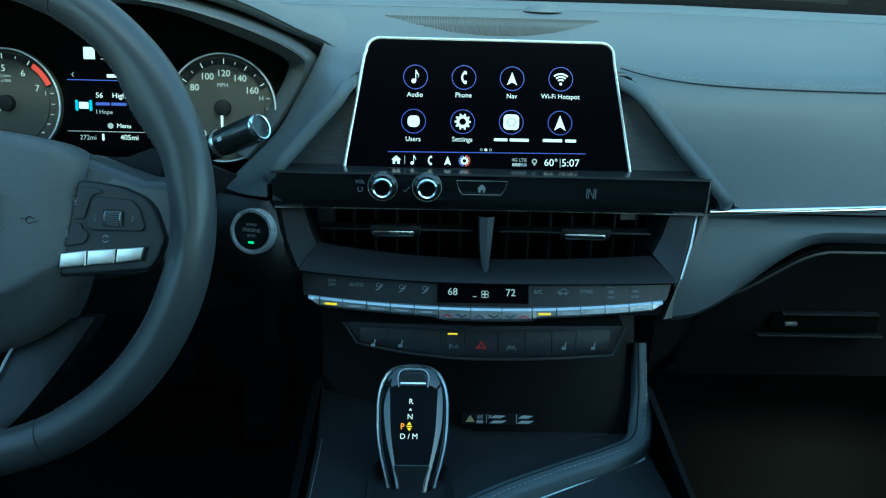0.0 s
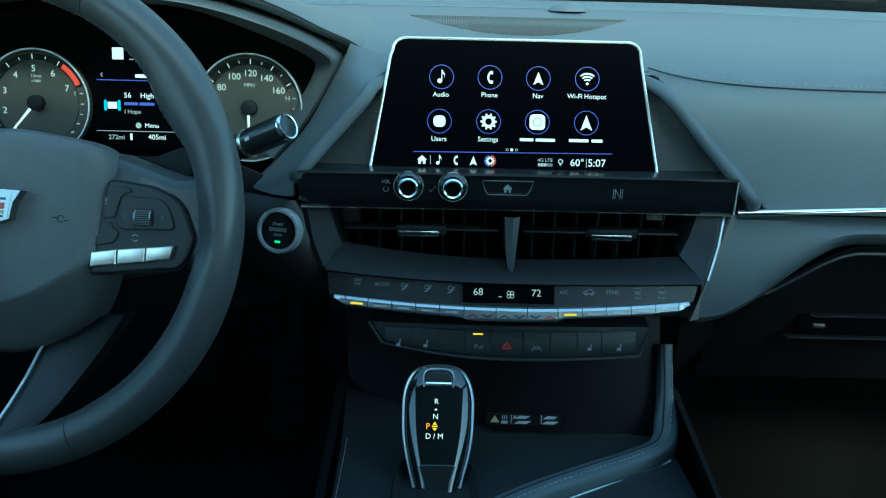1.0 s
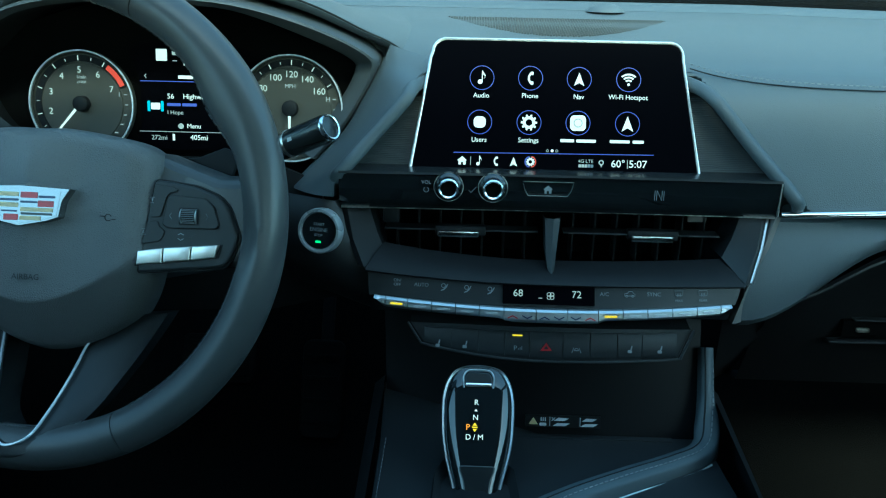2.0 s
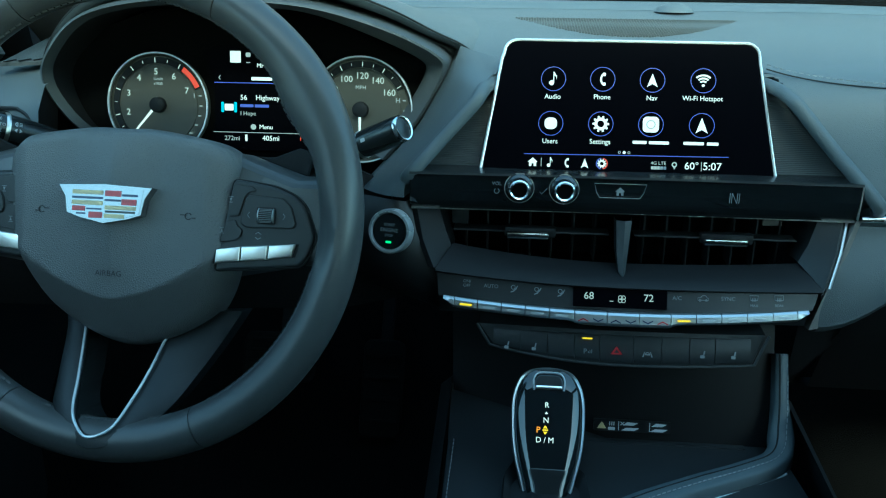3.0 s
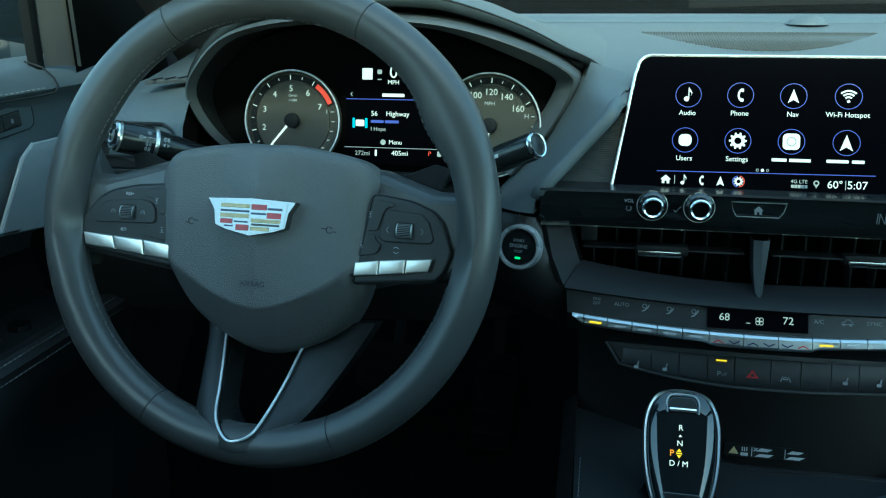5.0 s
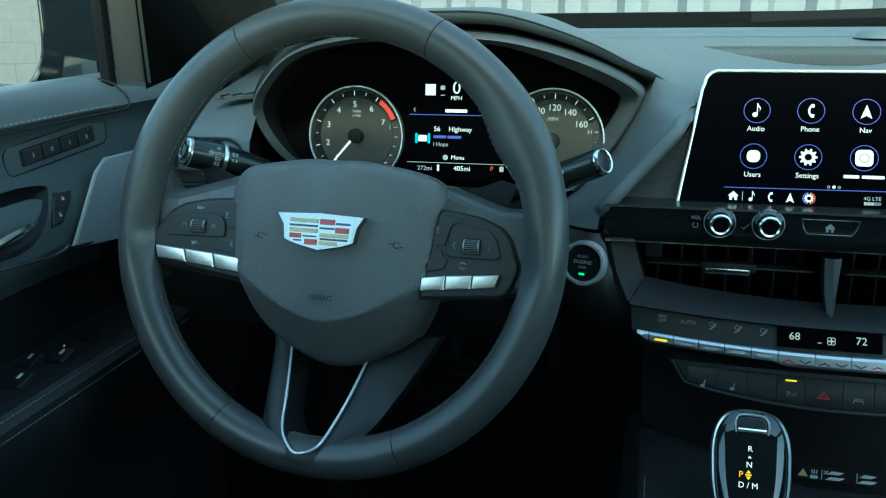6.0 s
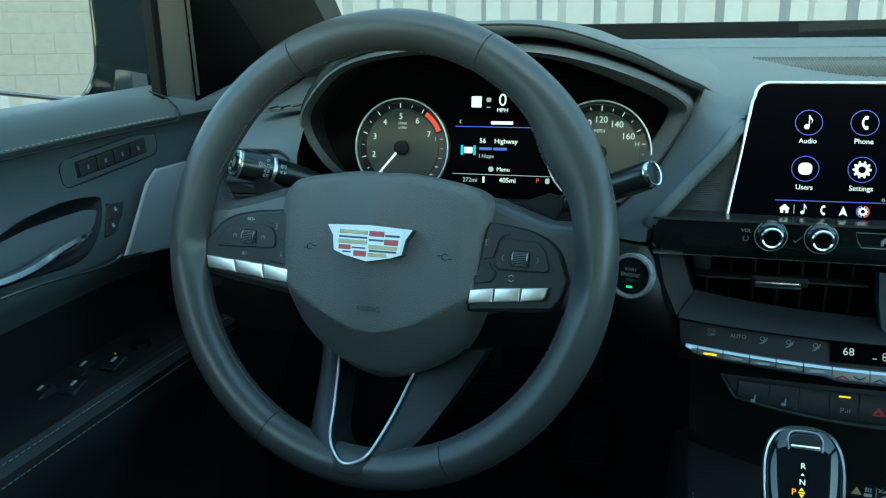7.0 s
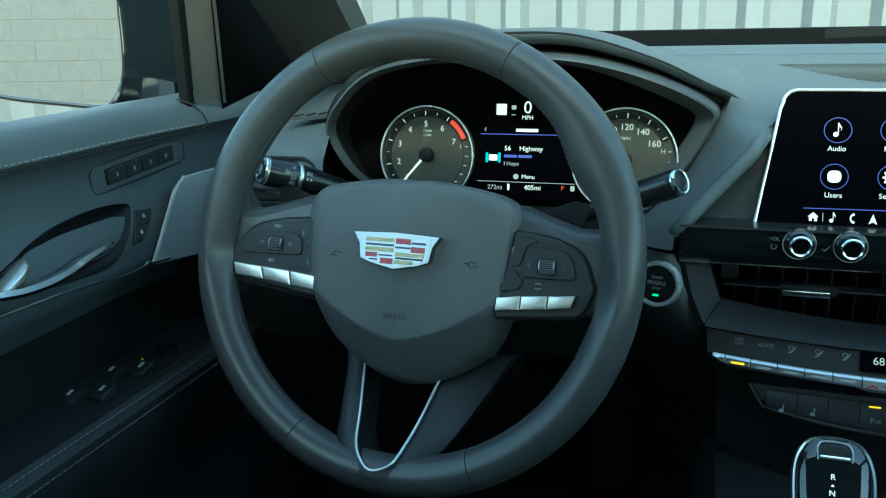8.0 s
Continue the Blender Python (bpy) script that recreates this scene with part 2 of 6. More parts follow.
# block wall behind
back = part("wall_back", box(-8.0, -7.2, 1.8, 16.0, 0.2, 3.6), BLOCK)
vs_, fs_ = [], []
rnd = random.Random(4)
for r in range(17):
    for c in range(38):
        x, z, d = -15.6 + c * 0.40 + (0.20 if r % 2 else 0.0), 0.01 + r * 0.20, 0.004 + rnd.uniform(-0.002, 0.002)
        k = len(vs_)
        vs_ += [(x, -7.1, z), (x + 0.394, -7.1, z), (x + 0.394, -7.1, z + 0.194), (x, -7.1, z + 0.194), (x + 0.003, -7.1 + d, z + 0.003), (x + 0.391, -7.1 + d, z + 0.003), (x + 0.391, -7.1 + d, z + 0.191), (x + 0.003, -7.1 + d, z + 0.191)]
        fs_ += [(k + 4, k + 5, k + 6, k + 7), (k, k + 1, k + 5, k + 4), (k + 1, k + 2, k + 6, k + 5), (k + 2, k + 3, k + 7, k + 6), (k + 3, k, k + 4, k + 7)]
me_ = bpy.data.meshes.new("block")
me_.from_pydata(vs_, [], fs_)
me_.materials.append(BLOCK)
blocks = new("block", me_)
blocks.parent = back
tagged(blocks, kind="stuff")
tagged(back, "pale grey concrete block wall behind the car", "wall", kind="structure")

# ---- car shell ----
shell = thing("car_body", "dark blue-black sedan body with headliner, pillars and floor", "car", kind="structure")
part("roof", thick(loft([[(x, y, 1.47 - 0.06 * (x - 0.06) ** 2 / 0.4 - 0.05 * max(0, y - 0.1) ** 2 * 4) for x in np.linspace(-0.57, 0.69, 9)] for y in np.linspace(-1.30, 0.33, 11)]), 0.03), ROOFLINE, shell)
part("floor", box(0.06, -0.2, 0.44, 1.46, 3.0, 0.06), CARPET, shell)
part("firewall", box(0.06, 1.20, 0.78, 1.46, 0.05, 0.70), CARPET, shell)
part("toe_board", thick(loft([[(x, 0.86, 0.47), (x, 1.18, 0.80)] for x in (-0.68, 0.80)]), 0.02), CARPET, shell)
part("rear_wall", box(0.06, -1.62, 0.76, 1.4, 0.04, 0.60), CARPET, shell)
# unseen wall, added to keep rear light off the low cabin
part("rear_light_blocker", box(0.06, -0.32, 0.80, 1.40, 0.04, 0.66), CARPET, shell)
part("kick_panel", box(-0.672, 1.00, 0.79, 0.02, 0.42, 0.66), DARK, shell)
part("kick_panel", box(-0.640, 0.80, 0.70, 0.02, 0.12, 0.50), DARK, shell)
for s in (-1, 1):
    x0 = 0.06 + s * 0.70
    part("side_wall", box(x0 + (0.03 if s > 0 else -0.03), -0.45, 0.76, 0.05, 2.3, 0.62), DARK, shell)
    part("pillar", box(0.06 + s * 0.64, -0.62, 1.25, 0.06, 0.16, 0.46, 0.01), PILLAR, shell)
part("side_wall", box(0.82, 0.85, 0.78, 0.05, 0.9, 0.66), DARK, shell)

# ---- steering wheel ----
WH = basis((-0.335, 0.562, 0.976), (math.cos(radians(-3)), math.sin(radians(-3)), 0), (0.0153, 0.292, 0.956))
wheel = thing("steering_wheel", "black leather three-spoke steering wheel with silver trim", "steering wheel", at=WH)
RR, RT = 0.1744, 0.0163


def rim_point(a, b):
    """Round the rim by a and round its tube by b, in degrees."""
    fat = 1 + sum(k * math.exp(-((a - c) / 13.0) ** 2) for c, k in ((32, 0.10), (148, 0.05)))
    inner = sum(k * math.exp(-((a - c) / 9.0) ** 2) for c, k in ((30, 0.0055), (150, 0.0010))) * max(0, -math.cos(radians(b)))
    r = RR + RT * fat * math.cos(radians(b)) - inner
    dip = 1 - 0.85 * sum(math.exp(-((a - c) / 7.0) ** 2) for c in (-4, -176, 184)) * min(1.0, 1.3 * max(0.0, -math.cos(radians(b)) - 0.15))
    return Vector((r * math.cos(radians(a)), r * math.sin(radians(a)), RT * 1.02 * math.sin(radians(b)) * (dip if b < 180 else 1)))


for nm, a0, a1 in (("rim_top", 63, 118.5), ("rim_left", 118.5, 242), ("rim_bottom", 242, 295), ("rim_right", 295, 423)):
    n = int((a1 - a0) / 2)
    rows = []
    for k in range(n + 1):
        a = a0 + 0.15 + (a1 - a0 - 0.3) * k / n
        rows.append([rim_point((a + 180) % 360 - 180 if a < 180 else a - 360 if a > 300 else a, b) for b in range(0, 360, 15)])
    ends = []
    for row, aa in ((rows[0], -0.25), (rows[-1], 0.25)):
        c = sum(row, Vector()) / len(row)
        q = Matrix.Rotation(radians(aa * 0.4), 3, "Z")
        ends.append([q @ (c + (p - c) * 0.93) for p in row])
    part(nm, loft([ends[0]] + rows + [ends[1]], close_u=True, caps=True), WHEEL, wheel)
for c in (63, 118.5, 242, 295):
    rows = [[Vector(((RR + RT * 0.955 * math.cos(radians(b))) * math.cos(radians(a)), (RR + RT * 0.955 * math.cos(radians(b))) * math.sin(radians(a)), RT * 0.97 * math.sin(radians(b)))) for b in range(0, 360, 20)] for a in (c - 0.6, c + 0.6)]
    part("rim_seam", loft(rows, close_u=True), SEAM, wheel)
for a0, a1 in ((65, 117), (120, 160), (198, 240), (300, 345), (20, 61), (252, 286)):
    pth = []
    for k in range(60):
        a = a0 + (a1 - a0) * k / 59
        pth.append(rim_point(a if a < 180 else a - 360, 172) * 1.0)
    stitches(pth, "stitching", wheel, (0, 0, 1), 0.0040, 0.0016, 0.0008, WHEELTHREAD)

# hub: airbag cover
half = [(0.0, 0.0618), (0.02, 0.0622), (0.045, 0.0592), (0.068, 0.0548), (0.080, 0.0490), (0.0865, 0.0400), (0.0885, 0.0280), (0.0865, 0.0), (0.084, -0.022), (0.079, -0.047), (0.066, -0.074), (0.048, -0.090), (0.028, -0.101), (0.010, -0.1065), (0.0, -0.1075)]
hub2d = half + [(-x, y) for x, y in half[-2:0:-1]]
hub2d = [(p.x, p.y) for p in smooth_path([(x, y, 0) for x, y in hub2d], 6, closed=True)]


def hub_ring(s, k, drop=True):
    out = []
    for x, y in hub2d:
        X, Y = 0.0005 + x * s * 1.04, -0.018 + (y + 0.018) * s
        z = k
        if drop:
            z -= max(0.0, (-0.0665 + 0.0225 * (abs(X) / 0.06) ** 1.6) - Y) * 0.75
            z -= max(0.0, abs(X) - 0.072) * 0.35
            z += 0.0085 * max(0.0, 1 - abs(X - 0.002) / 0.034) * step(-0.085, 0.03, Y) * (1 - s ** 4)
        out.append((X, Y, z))
    return out


rings = [hub_ring(0.96, -0.055, False), hub_ring(1.0, -0.030), hub_ring(1.0, -0.010), hub_ring(0.988, -0.0030), hub_ring(0.965, 0.0008), hub_ring(0.93, 0.0030), hub_ring(0.90, 0.0038)]
rings += [hub_ring(s, 0.0038 + 0.0012 * (1 - (s / 0.9) ** 2)) for s in np.linspace(0.88, 0.03, 46)]
part("airbag_cover", loft(rings, close_u=True, caps=True), HUBSKIN, wheel, "grained black vinyl airbag cover", sharp=50)
part("column_shroud", lathe([(0.045, -0.17), (0.052, -0.10), (0.056, -0.05), (0.01, -0.045)], 24), DARK, wheel)

# crest emblem, a plain shield of coloured blocks
EM = Matrix.Translation((-0.0004, 0.0035, 0.0128)) @ Matrix.Rotation(radians(-4), 4, "X")
crest = [(-0.0365, 0.0135), (0.0, 0.0150), (0.0365, 0.0135), (0.031, 0.005), (0.029, -0.0068), (0.020, -0.0100), (0.0, -0.0140), (-0.020, -0.0100), (-0.029, -0.0068), (-0.031, 0.005)]
emblem = part("emblem", prism(crest, -0.006, 0.0022, 0.0003), CREST, wheel, "chrome crest with coloured blocks", local=EM)
inn = [(-0.0300, 0.0118), (0.0, 0.0132), (0.0300, 0.0118), (0.0275, -0.0060), (0.019, -0.0088), (0.0, -0.0125), (-0.019, -0.0088), (-0.0275, -0.0060)]
flat("emblem_field", inn, 0.0022, CREST, emblem)
cells = [(-0.0130, 0.0085, 0.024, 0.003, GOLD), (-0.0130, 0.0045, 0.024, 0.0016, NAVY), (-0.0130, 0.0008, 0.024, 0.0032, GOLD), (-0.0195, -0.0036, 0.010, 0.0036, RED), (-0.0075, -0.0036, 0.0115, 0.0012, NAVY), (-0.006, -0.0080, 0.0105, 0.0044, RED), (-0.0175, -0.0072, 0.007, 0.0012, NAVY),
         (0.0068, 0.0082, 0.0125, 0.0042, RED), (0.0200, 0.0072, 0.012, 0.0017, NAVY), (0.0068, 0.0032, 0.0125, 0.0015, NAVY), (0.0195, 0.0022, 0.0115, 0.0044, RED), (0.0130, -0.0022, 0.024, 0.0030, GOLD), (0.0130, -0.0052, 0.023, 0.0016, BLACKEN), (0.0085, -0.0083, 0.0155, 0.0030, GOLD)]
for cx, cy, w, h, m_ in cells:
    flat("emblem_block", rrect(w, h, 0.0003, cx, cy, 1), 0.0025, m_, emblem, 0.0004)
# embossed word: a darker plastic stands in for the relief's shade
text("AIRBAG", 0.0060, 0.001, -0.0475, 0.0, PLASTIC, wheel, local=Matrix.Translation((0, 0, 0.0068)) @ Matrix.Rotation(radians(-2), 4, "X"))
for s in (-1, 1):
    bm = ring(0.0024, 0.0005, 0.0030, 0.0050, 0.002 + s * 0.058, -0.002, 16, 20, 320)
    box(0.002 + s * 0.0538, -0.0012, 0.0042, 0.004, 0.0006, 0.0016, bm=bm)
    box(0.002 + s * 0.0620, -0.0032, 0.0042, 0.003, 0.0006, 0.0016, bm=bm)
    part("horn_mark", bm, SEAM, wheel)

# side spokes and switches: plate, rocker, two hub buttons, silver buttons
PODS = {
    "right": dict(
        s=1, plate=[(0.0915, 0.0268), (0.100, 0.0260), (0.1225, 0.0225), (0.139, 0.0160), (0.1465, 0.0085), (0.1545, -0.0115), (0.1540, -0.0150), (0.1495, -0.0275), (0.1435, -0.0350), (0.0790, -0.0415)],
        rock=[(0.1045, 0.0160), (0.1302, 0.0142), (0.1362, 0.0085), (0.1404, -0.0045), (0.1376, -0.0073), (0.1025, -0.0078), (0.0985, -0.0050), (0.1022, 0.0140)],
        keys=([(0.0925, 0.0232), (0.1070, 0.0216), (0.1095, 0.0190), (0.1040, 0.0178), (0.1010, 0.0150), (0.0968, 0.0005), (0.0890, -0.0005)],
              [(0.0878, -0.0042), (0.0945, -0.0030), (0.0958, -0.0072), (0.1000, -0.0100), (0.0985, -0.0150), (0.0955, -0.0178), (0.0830, -0.0198)]),
        roll=(0.1180, 0.0012), silver=[(0.0797, -0.0357, 0.0805, -0.0251), (0.0995, -0.0333, 0.0999, -0.0223), (0.1200, -0.0309, 0.1208, -0.0204), (0.1386, -0.0282, 0.1416, -0.0184)]),
    "left": dict(
        s=-1, plate=[(-0.0780, 0.0265), (-0.0860, 0.0260), (-0.111, 0.0235), (-0.1325, 0.0185), (-0.1445, 0.0125), (-0.1700, -0.0155), (-0.1698, -0.0190), (-0.1645, -0.0255), (-0.158, -0.0290), (-0.0760, -0.0400)],
        rock=[(-0.148, -0.0050), (-0.139, 0.0085), (-0.134, 0.0100), (-0.104, 0.0125), (-0.0955, 0.0105), (-0.0918, 0.0060), (-0.0910, -0.0030), (-0.0930, -0.0062), (-0.145, -0.0078)],
        keys=([(-0.0790, 0.0225), (-0.085, 0.0225), (-0.1010, 0.0205), (-0.1015, 0.0155), (-0.0925, 0.0135), (-0.0885, 0.0080), (-0.0880, 0.0022), (-0.0790, 0.0015)],
              [(-0.0790, -0.0005), (-0.0880, 0.0002), (-0.0885, -0.0055), (-0.1010, -0.0095), (-0.1005, -0.0165), (-0.0780, -0.0195)]),
        roll=(-0.1160, 0.0016), silver=[(-0.1536, -0.0271, -0.1562, -0.0168), (-0.1248, -0.0295, -0.1278, -0.0185), (-0.0986, -0.0321, -0.1006, -0.0201), (-0.0720, -0.0345, -0.0740, -0.0225)]),
}


def swell(pts, k):
    cx, cy = sum(p[0] for p in pts) / len(pts), sum(p[1] for p in pts) / len(pts)
    out = []
    for x, y in pts:
        d = math.hypot(x - cx, y - cy)
        out.append((cx + (x - cx) * (d + k) / d, cy + (y - cy) * (d + k) / d))
    return out


def soft_corners(pts, r=0.0016, n=3):
    """The outline with each corner rounded off."""
    out = []
    for i, b in enumerate(pts):
        a, c = Vector(pts[i - 1]), Vector(pts[(i + 1) % len(pts)])
        b = Vector(b)
        p = b + (a - b).normalized() * min(r, (a - b).length * 0.45)
        q = b + (c - b).normalized() * min(r, (c - b).length * 0.45)
        for k in range(n + 1):
            t = k / n
            v = p * (1 - t) ** 2 + b * 2 * t * (1 - t) + q * t * t
            out.append((v.x, v.y))
    return out


for side, P in PODS.items():
    s = P["s"]
    spoke = [(0.06, 0.050), (0.095, 0.0475), (0.118, 0.0395), (0.140, 0.0325), (0.155, 0.0325), (0.165, 0.0460), (0.172, 0.058), (0.180, 0.0), (0.174, -0.045), (0.166, -0.046), (0.158, -0.034), (0.140, -0.036), (0.06, -0.046)]
    bm = prism([(-0.003 + s * x, y) for x, y in spoke], -0.040, -0.0050, 0.010, segs=5)
    face = [f for f in bm.faces if len(f.verts) > 4 and f.calc_center_median().z > -0.02]
    bmesh.ops.triangulate(bm, faces=face)
    bmesh.ops.subdivide_edges(bm, edges=[e for e in bm.edges if min(v.co.z for v in e.verts) > -0.0055], cuts=3)
    for v in bm.verts:
        if v.co.z > -0.039:
            v.co.z -= max(0.0, v.co.y - 0.022) * 0.75
    part("spoke", bm, WHEEL, wheel, sharp=40)
    plate = soft_corners(P["plate"], 0.004)
    part("switch_gap", prism(swell(plate, 0.0016), -0.030, -0.0042, 0.0006), SEAM, wheel)
    pd = part("switch_pod", prism(plate, -0.030, -0.0012, 0.0022, segs=3), SOFT, wheel, "black switch plate with bevelled rim", sharp=20)
    part("rocker_gap", prism(soft_corners(swell(P["rock"], 0.0007)), -0.02, -0.0008), SEAM, pd)
    part("rocker", prism(soft_corners(P["rock"]), -0.02, 0.0004, 0.0006), SOFT, pd)
    rx, ry = P["roll"]
    RM = Matrix.Translation((rx, ry, -0.0020)) @ Matrix.Rotation(radians(90), 4, "Y")
    flat("roller_slot", rrect(0.0150, 0.0125, 0.0015, rx, ry), 0.0004, SEAM, pd)
    rl = part("roller", lathe([(0.0005, -0.0060), (0.0050, -0.0060), (0.0058, -0.0052), (0.0058, 0.0052), (0.0050, 0.0060), (0.0005, 0.0060)], 24, RM), DARK, pd, "chrome-edged black thumb roller")
    for dx in (-0.0056, 0.0056):
        part("roller_ring", lathe([(0.0058, -0.0005), (0.0061, 0), (0.0058, 0.0005)], 24, RM @ Matrix.Translation((0, 0, dx))), KEYMETAL, rl)
    bm = bmesh.new()
    for k in range(-5, 6):
        a = radians(k * 14)
        box(rx, ry + 0.0059 * math.sin(a), -0.0020 + 0.0059 * math.cos(a), 0.0095, 0.0005, 0.0005, bm=bm)
    part("roller_ribs", bm, EDGE, rl)
    for pts in P["keys"]:
        part("button_gap", prism(soft_corners(swell(pts, 0.0005)), -0.02, -0.0009), SEAM, pd)
        part("button", prism(soft_corners(pts, 0.0012), -0.02, 0.0002, 0.0004), SOFT, pd)
    q = P["silver"]
    part("silver_gap", prism(swell([(q[0][0], q[0][1]), (q[3][0], q[3][1]), (q[3][2], q[3][3]), (q[0][2], q[0][3])], 0.0016), -0.02, -0.0006), SEAM, pd)
    for a, b in zip(q, q[1:]):
        e = 0.0004
        part("silver_button", prism([(a[0] + e, a[1]), (b[0] - e, b[1]), (b[2] - e, b[3]), (a[2] + e, a[3])], -0.02, 0.0022, 0.0014, segs=3), SATIN, pd, "brushed silver switch", sharp=20)
    for d in (-1, 1):
        bm = bmesh.new()
        if s > 0:
            sweep([Vector((rx + d * 0.0135 - d * 0.0008, ry + 0.0022, 0.0006)), Vector((rx + d * 0.0135 + d * 0.0008, ry, 0.0006)), Vector((rx + d * 0.0135 - d * 0.0008, ry - 0.0022, 0.0006))], disc_profile(0.0002, 5), bm=bm)
        else:
            ring(0.0017, 0.0004, 0.0003, 0.0006, rx + d * 0.0135, ry, 14, -40, 220, bm=bm)
            box(rx + d * 0.0135 + 0.0004, ry + 0.0003, 0.0005, 0.0003, 0.0018, 0.0002, bm=bm)
        part("switch_mark", bm, INKDIM, pd)
    if s > 0:
        bm = bmesh.new()
        for dy, f in ((-0.0125, 1), (-0.0150, -1)):
            sweep([Vector((rx - 0.0062 - 0.0022, dy, -0.0010)), Vector((rx - 0.0062, dy + f * 0.0013, -0.0010)), Vector((rx - 0.0062 + 0.0022, dy, -0.0010))], disc_profile(0.0002, 5), bm=bm)
        part("switch_mark", bm, INK, pd)
    else:
        text("RES+", 0.0034, rx, 0.0165, -0.0011, INK, pd, "marking")
        text("SET-", 0.0034, rx - 0.004, -0.0128, -0.0011, INK, pd, "marking")
    for cx, cy, f in ((0.0905 * s, 0.0120, 1), (0.0845 * s, -0.0110, -1)):
        bm = box(cx, cy + f * 0.0020, 0.0004, 0.0034, 0.0004, 0.0003)
        box(cx, cy - f * 0.0020, 0.0004, 0.0026, 0.0004, 0.0003, bm=bm)
        prism([(cx - 0.0009, cy + f * 0.0012), (cx + 0.0009, cy + f * 0.0012), (cx, cy - f * 0.0014)], 0.0003, 0.0005, bm=bm)
        part("switch_mark", bm, INKDIM, pd)
    part("gear_paddle", prism([(-0.003 + s * x, y) for x, y in [(0.095, 0.020), (0.135, 0.026), (0.142, 0.052), (0.130, 0.055), (0.110, 0.047), (0.095, 0.045)]], -0.048, -0.044, 0.001), DARK, wheel)

# lower V spoke
path = [(-0.068, -0.080, -0.050), (-0.060, -0.098, -0.040), (-0.050, -0.130, -0.014), (-0.044, -0.155, 0.002), (-0.030, -0.169, 0.010), (-0.0045, -0.179, 0.0150), (0.024, -0.169, 0.010), (0.046, -0.148, -0.006), (0.060, -0.123, -0.026), (0.072, -0.100, -0.040), (0.084, -0.076, -0.050)]
innr = [(-0.046, -0.080, -0.050), (-0.0415, -0.098, -0.040), (-0.0305, -0.130, -0.014), (-0.0245, -0.150, 0.002), (-0.0165, -0.161, 0.010), (-0.0045, -0.1675, 0.0150), (0.0105, -0.1615, 0.010), (0.0175, -0.144, -0.006), (0.0225, -0.123, -0.024), (0.028, -0.100, -0.038), (0.036, -0.080, -0.050)]
po, pi_ = smooth_path(path, 5), smooth_path(innr, 5)
rows = []
for a, b in zip(po, pi_):
    mid = (a + b) / 2
    lift = Vector((0, 0, 0.003))
    deep = Vector((0, 0, -0.022))
    rows.append([a + deep, a, a * 0.8 + b * 0.2 + lift, a * 0.3 + b * 0.7 + lift, b + lift * 0.4, b + deep])
part("lower_spoke", loft(rows, close_u=True, caps=True), PLASTIC, wheel, "satin black V-shaped lower spoke", sharp=40)
part("spoke_trim", sweep([p + Vector((0, 0, 0.0048)) for p in pi_[3:-4]], disc_profile(0.0011, 8), up=(0, 0, 1)), TRIM, wheel, "bright chrome V line")
part("spoke_inner_wall", loft([[b + Vector((0, 0, -0.001)), b * 0.93 + Vector((0, -0.008, -0.030))] for b in pi_]), GLOSS, wheel)

# ---- column stalks ----
def stalk(name, root, tip, r0, r1, label, wiper):
    s_ = thing(name, label, "stalk", "column stalks")
    a, b = Vector(root), Vector(tip)
    d = (b - a).normalized()
    q = d.to_track_quat("Z", "Y").to_matrix().to_4x4()
    q.translation = a
    ln = (b - a).length
    cut = ln * (0.66 if wiper else 0.73)
    part("arm", lathe([(r0 * 0.9, -0.03), (r0, 0.0), (r0 * 0.92, cut * 0.5), (r1 * 0.92, cut * 0.85), (r1 * 0.98, cut), (0.001, cut)], 24, q), GLOSS, s_)
    part("collar", lathe([(r1 * 1.02, cut), (r1 * 1.05, cut + 0.002), (r1 * 1.02, cut + 0.0035), (0.001, cut + 0.0035)], 24, q), SATIN, s_)
    part("grip", lathe([(r1 * 1.0, cut + 0.0035), (r1 * 1.03, cut + 0.012), (r1 * 1.03, ln - 0.004), (r1 * 0.98, ln - 0.001), (r1 * 0.8, ln), (0.001, ln)], 28, q), GLOSS, s_)
    part("end_cap", lathe([(r1 * 0.78, ln - 0.002), (r1 * 0.77, ln + 0.0014), (0.001, ln + 0.0018)], 28, q), GLOSS, s_)
    part("end_ring", lathe([(r1 * 0.98, ln - 0.001), (r1 * 0.99, ln + 0.0008), (r1 * 0.90, ln + 0.0028), (r1 * 0.80, ln + 0.0024), (r1 * 0.78, ln - 0.001)], 28, q), BRIGHT, s_)
    return s_, q, ln, cut


s1, q1, l1, c1 = stalk("wiper_stalk", (-0.235, 0.692, 0.976), (-0.128, 0.637, 1.029), 0.0085, 0.0112, "black wiper stalk with a chrome-ringed end cap", True)
s2, q2, l2, c2 = stalk("light_stalk", (-0.405, 0.715, 0.985), (-0.494, 0.630, 1.028), 0.0090, 0.0136, "black light stalk with white symbols", False)


def stalk_mark(st, q, r, z, turn, w, h):
    """A printed mark on the stalk's upper side that faces the seats, turned round it by degrees."""
    d = q.to_3x3().inverted() @ Vector((0.15, -0.75, 0.35))
    a = math.atan2(d.y, d.x) + radians(turn)
    m = Matrix.Translation((r * math.cos(a), r * math.sin(a), z)) @ Matrix.Rotation(a, 4, "Z")
    part("stalk_mark", box(0, 0, 0, 0.0008, w, h), INK, st, local=q @ m)


